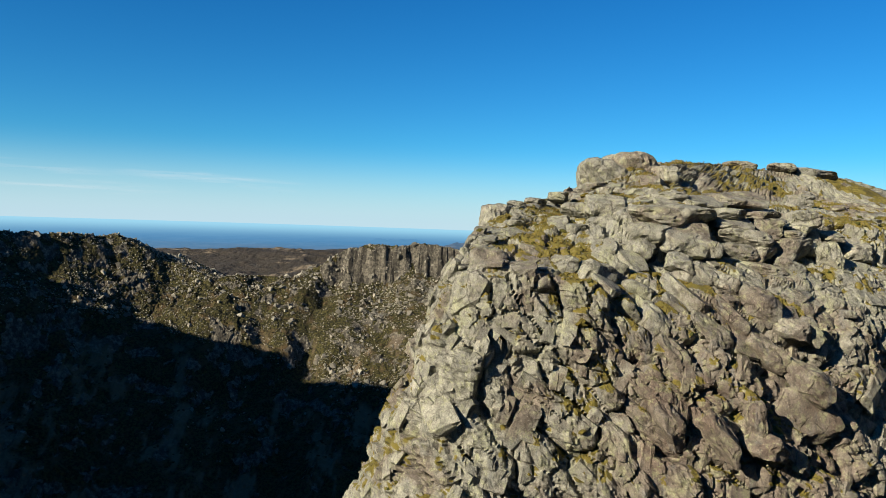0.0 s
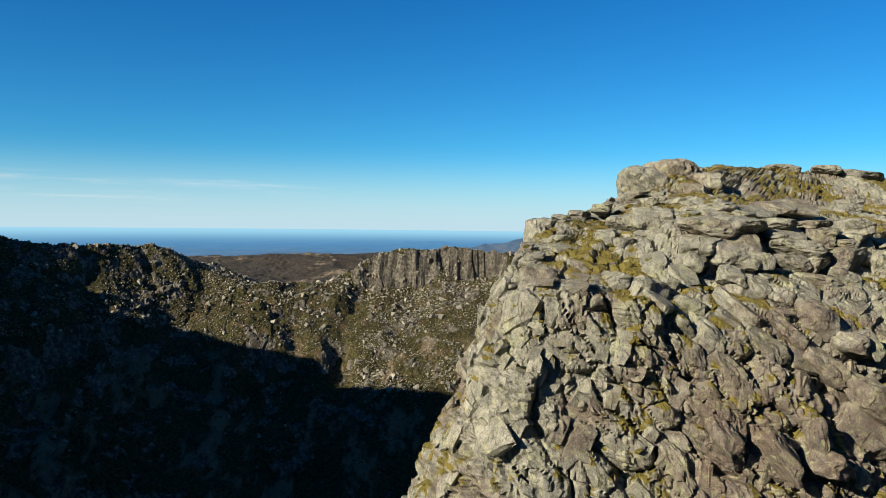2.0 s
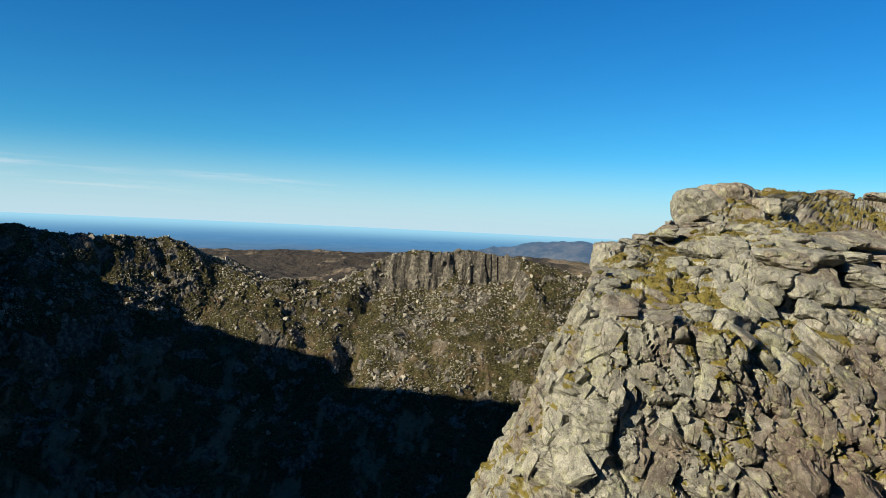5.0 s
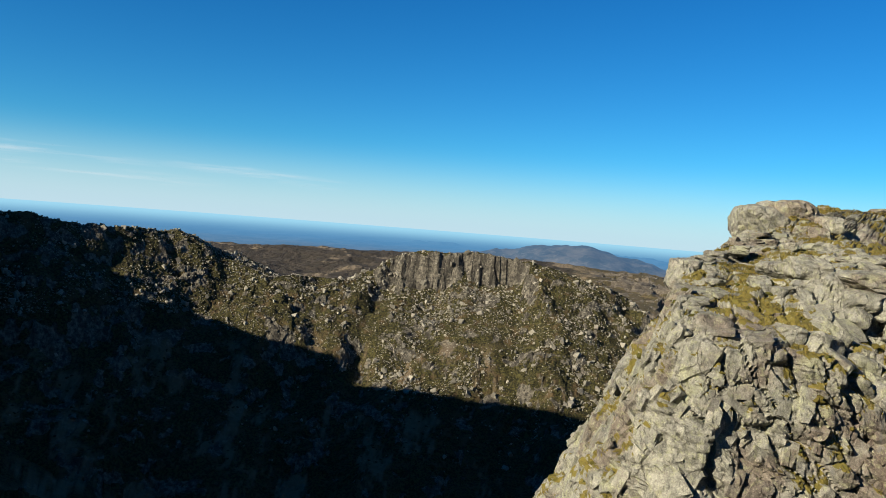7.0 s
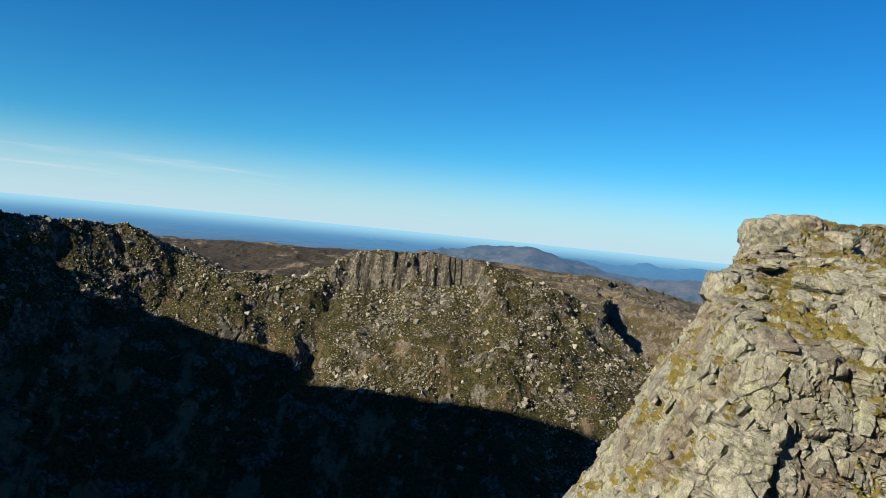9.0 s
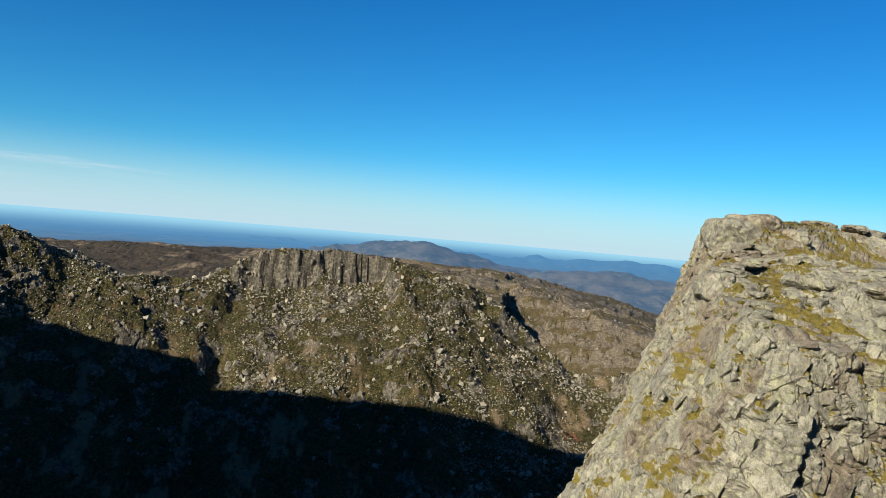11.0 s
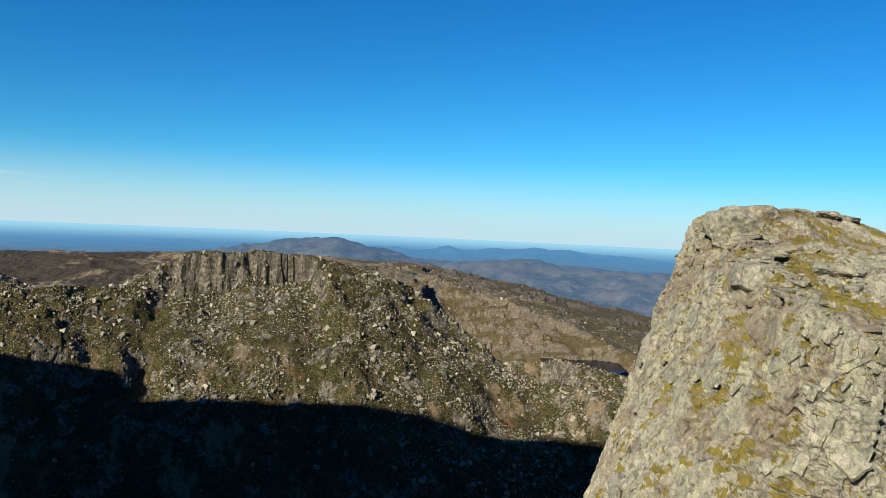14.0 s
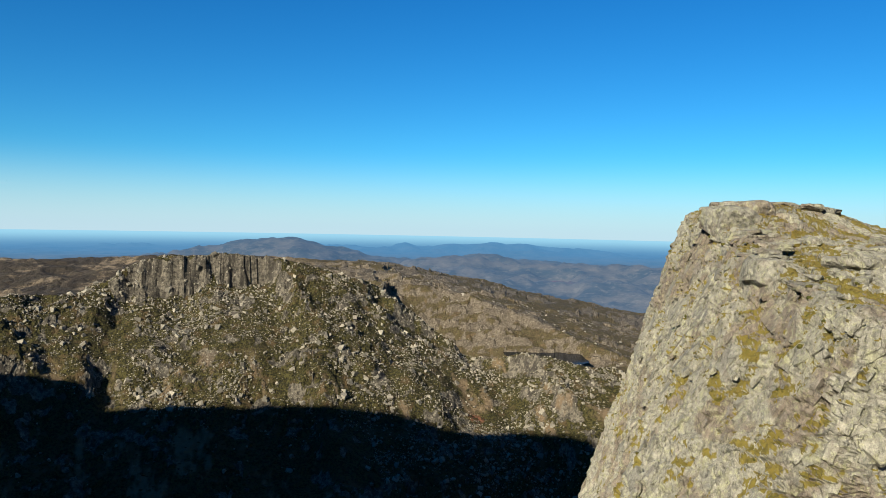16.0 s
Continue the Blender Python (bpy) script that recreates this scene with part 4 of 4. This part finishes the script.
# ---- broken blocks that make up the crag's faces ----
def block_places():
    """Place, size and turn of each block: broken blocks in the south face, slabs in the west face, flat beds on the top."""
    rng = np.random.default_rng(31)
    rows, cols = crag_turf.shape
    P, S, T = [], [], []
    tries = 0
    while len(P) < 3000 and tries < 90000:
        tries += 1
        r, c = int(rng.integers(92, rows - 40)), int(rng.integers(0, cols))
        p, n = crag_g[r, c], Vector(crag_base_n[r, c])
        if p[2] < -34 or p[1] > 116 or p[0] > 60 or p[1] < 40:
            continue
        if crag_turf[r, c] > 0.3:
            continue
        jit = Euler([radians(a) for a in rng.normal(0, 8, 3)]).to_matrix()
        if n.z > 0.72:
            if crag_turf[r, c] > 0.3 or rng.uniform() < 0.6:
                continue
            w = min(0.2 + 0.2 * rng.pareto(2.2), 1.0)
            size = (w * rng.uniform(1.0, 1.8), w * rng.uniform(0.8, 1.3), w * rng.uniform(0.25, 0.4))
            turn = n.to_track_quat("Z", "Y").to_matrix() @ jit
            sink = 0.45
        else:
            if n.x >= -0.45 and rng.uniform() < (0.75 if p[0] > 7 else 0.6):
                continue
            w = min(0.3 + 0.3 * rng.pareto(2.4), 0.95)
            if n.x < -0.45:
                if rng.uniform() < 0.65:
                    continue
                w = min(0.35 + 0.3 * rng.pareto(2.0), 1.3)
            if n.z > 0.45 and p[2] > -5:
                w = min(w, 0.5)
            size = (w * rng.uniform(0.6, 1.0), w * rng.uniform(1.0, 2.0), min(w * rng.uniform(0.35, 0.6), 0.7))
            lean = rng.choice((-0.45, -0.35, -0.3, 1.0)) + rng.normal(0, 0.15)
            turn = n.to_track_quat("Z", "Y").to_matrix() @ Euler((0, 0, lean)).to_matrix() @ jit
            sink = 0.8 if n.x < -0.45 else 0.95
        P.append(p - np.array(n) * size[2] * sink)
        S.append(size)
        T.append(np.array(turn))
    return np.array(P), np.array(S), np.array(T)


RIBS = ((17.1, 52.3, -5.1, 3.8, 2.1, 1.4, 36), (22.5, 53.3, -5.5, 3.0, 2.9, 1.9, 40), (20.3, 54.4, -3.9, 2.1, 2.2, 1.4, 25), (14.3, 50.8, -6.6, 3.1, 2.3, 1.6, 52), (24.5, 52.1, -7.2, 2.5, 2.3, 1.5, 38), (25.8, 52.1, -7.1, 1.9, 1.4, 0.9, 55), (17.4, 55.1, -2.9, 1.7, 2.2, 1.5, 20), (19.0, 54.4, -3.4, 1.7, 1.6, 1.0, 60), (16.2, 51.5, -5.7, 2.1, 1.4, 0.9, 42), (20.2, 51.9, -6.1, 2.8, 1.7, 1.1, 42), (18.3, 51.0, -7.0, 3.0, 1.9, 1.3, 48), (22.4, 51.0, -8.4, 3.0, 2.0, 1.3, 45))
BOSSES = ((10.2, 52.4, -4.3, 3.3, 3.5, 2.6, 8), (12.1, 53.7, -3.1, 2.8, 1.9, 1.3, 34), (5.0, 51.8, -3.7, 2.2, 2.5, 1.4, 0), (8.3, 52.5, -3.1, 2.2, 2.5, 1.3, 10), (3.4, 52.5, -3.0, 2.3, 3.0, 1.7, 4), (2.2, 52.2, -3.7, 1.8, 3.0, 1.5, 6), (6.0, 50.2, -5.5, 1.6, 2.0, 1.8, 0), (13.5, 52.2, -4.8, 1.9, 2.0, 1.3, 25), (11.3, 49.7, -8.3, 1.9, 1.6, 1.1, 78), (13.2, 50.0, -7.9, 1.9, 1.7, 1.1, 66), (15.6, 49.9, -8.4, 2.6, 1.9, 1.2, 62), (8.7, 49.4, -7.0, 2.2, 1.6, 1.1, 80))
FOOT = ((25.0, 50.6, -12.8, 4.4, 1.6, 2.6, 30), (21.1, 47.7, -14.1, 2.3, 2.6, 1.7, 40), (20.6, 48.0, -12.4, 2.3, 1.5, 1.0, 80), (18.1, 47.2, -13.4, 3.1, 2.1, 1.4, 55), (24.8, 50.2, -10.3, 3.3, 2.7, 1.8, 40), (14.8, 48.0, -12.9, 3.2, 2.3, 1.5, 75))


def build_blocks():
    rng = np.random.default_rng(33)
    shapes = [weathered(rng, *hewn_shape(rng, 8, 0.16)) for _ in range(30)]
    chips = [hewn_shape(rng, 7, 0) for _ in range(24)]
    P, S, T = block_places()
    which = rng.integers(0, len(shapes), len(P))
    # long ribs that dip to the east, bosses over the corner, and smooth slabs at the foot
    worn = [boulder_mesh(rng, 4) for _ in range(8)]
    made = 0
    for boxes in (RIBS, BOSSES, FOOT):
        for x, y, z, w, d, high, dip in boxes:
            ob = new("block", worn[rng.integers(8)])
            ob.parent = crag
            turn = Euler((radians(rng.uniform(-12, 4)), radians(dip), radians(rng.uniform(-10, 10))))
            ob.matrix_world = Matrix.LocRotScale((x, y, z), turn, (w / 1.75, d / 1.7, high / 1.7))
            made += 1
    # the large blocks of the south face and the corner, one by one
    front = (P[:, 1] < 66) & (P[:, 0] < 34)
    order = np.argsort(-(S.prod(1)) * front)
    single = order[:300 - made]
    rest = order[300 - made:]
    meshes = [mesh_from("block", v, f, GRANITE, {"turf": np.zeros(len(v))}) for v, f in shapes]
    for i in single:
        ob = new("block", meshes[which[i]])
        ob.parent = crag
        ob.matrix_world = Matrix.Translation(P[i]) @ Matrix(T[i].tolist()).to_4x4() @ Matrix.Diagonal((*S[i], 1))
    big = rest[S[rest].max(1) > 0.9]
    tiny = rest[S[rest].max(1) <= 0.9]
    V, F = scatter(shapes, P[big], S[big], T[big], which[big])
    V2, F2 = scatter(chips, P[tiny], S[tiny], T[tiny], which[tiny] % len(chips))
    V, F = np.concatenate([V, V2]), np.concatenate([F, F2 + len(V)])
    ob = new("broken_rock", mesh_from("broken_rock", V, F, GRANITE, {"turf": np.zeros(len(V))}))
    ob.parent = crag
    tagged(ob, "broken grey granite blocks set in the crag", kind="stuff")


build_blocks()


# ---- cushions of scrub on the crag ----
def build_cushions():
    rng = np.random.default_rng(51)
    shapes = [stone_shape(rng, 2, 2.0, 0.5, 0) for _ in range(8)]
    ok = np.argwhere((crag_turf > 0.35) & (crag_n[:, :, 2] < 0.9) & (crag_n[:, :, 2] > 0.25))
    ok = ok[ok[:, 0] > 100]
    pick = ok[rng.choice(len(ok), 700)]
    p = crag_g[pick[:, 0], pick[:, 1]]
    n = len(p)
    size = (0.09 + 0.11 * rng.pareto(2.6, n)).clip(0, 0.32)[:, None] * rng.uniform(0.8, 1.4, (n, 3)) * np.array((1.2, 1.2, 0.7))
    V, F = scatter(shapes, p, size, turns(rng, n, 0.3), rng.integers(0, 6, n))
    m = Nodes("cushion_scrub")
    i = m.t.nodes.new("ShaderNodeNewGeometry").outputs["Random Per Island"]
    c = m.mix(i, (0.06, 0.068, 0.014), (0.14, 0.108, 0.02))
    m.bump(m.noise(14, 5, 0.7), 1.0, 0.1)
    mat = m.done(m.mix(m.band(m.noise(9, 5, 0.7), 0.3, 0.7), m.mix(0.5, c, (0.02, 0.02, 0.006)), c), 1.0)
    ob = new("cushion_scrub", mesh_from("cushion_scrub", V, F, mat))
    tagged(ob, "olive cushions of heath rooted in the crag's joints", "scrub", kind="stuff")


build_cushions()
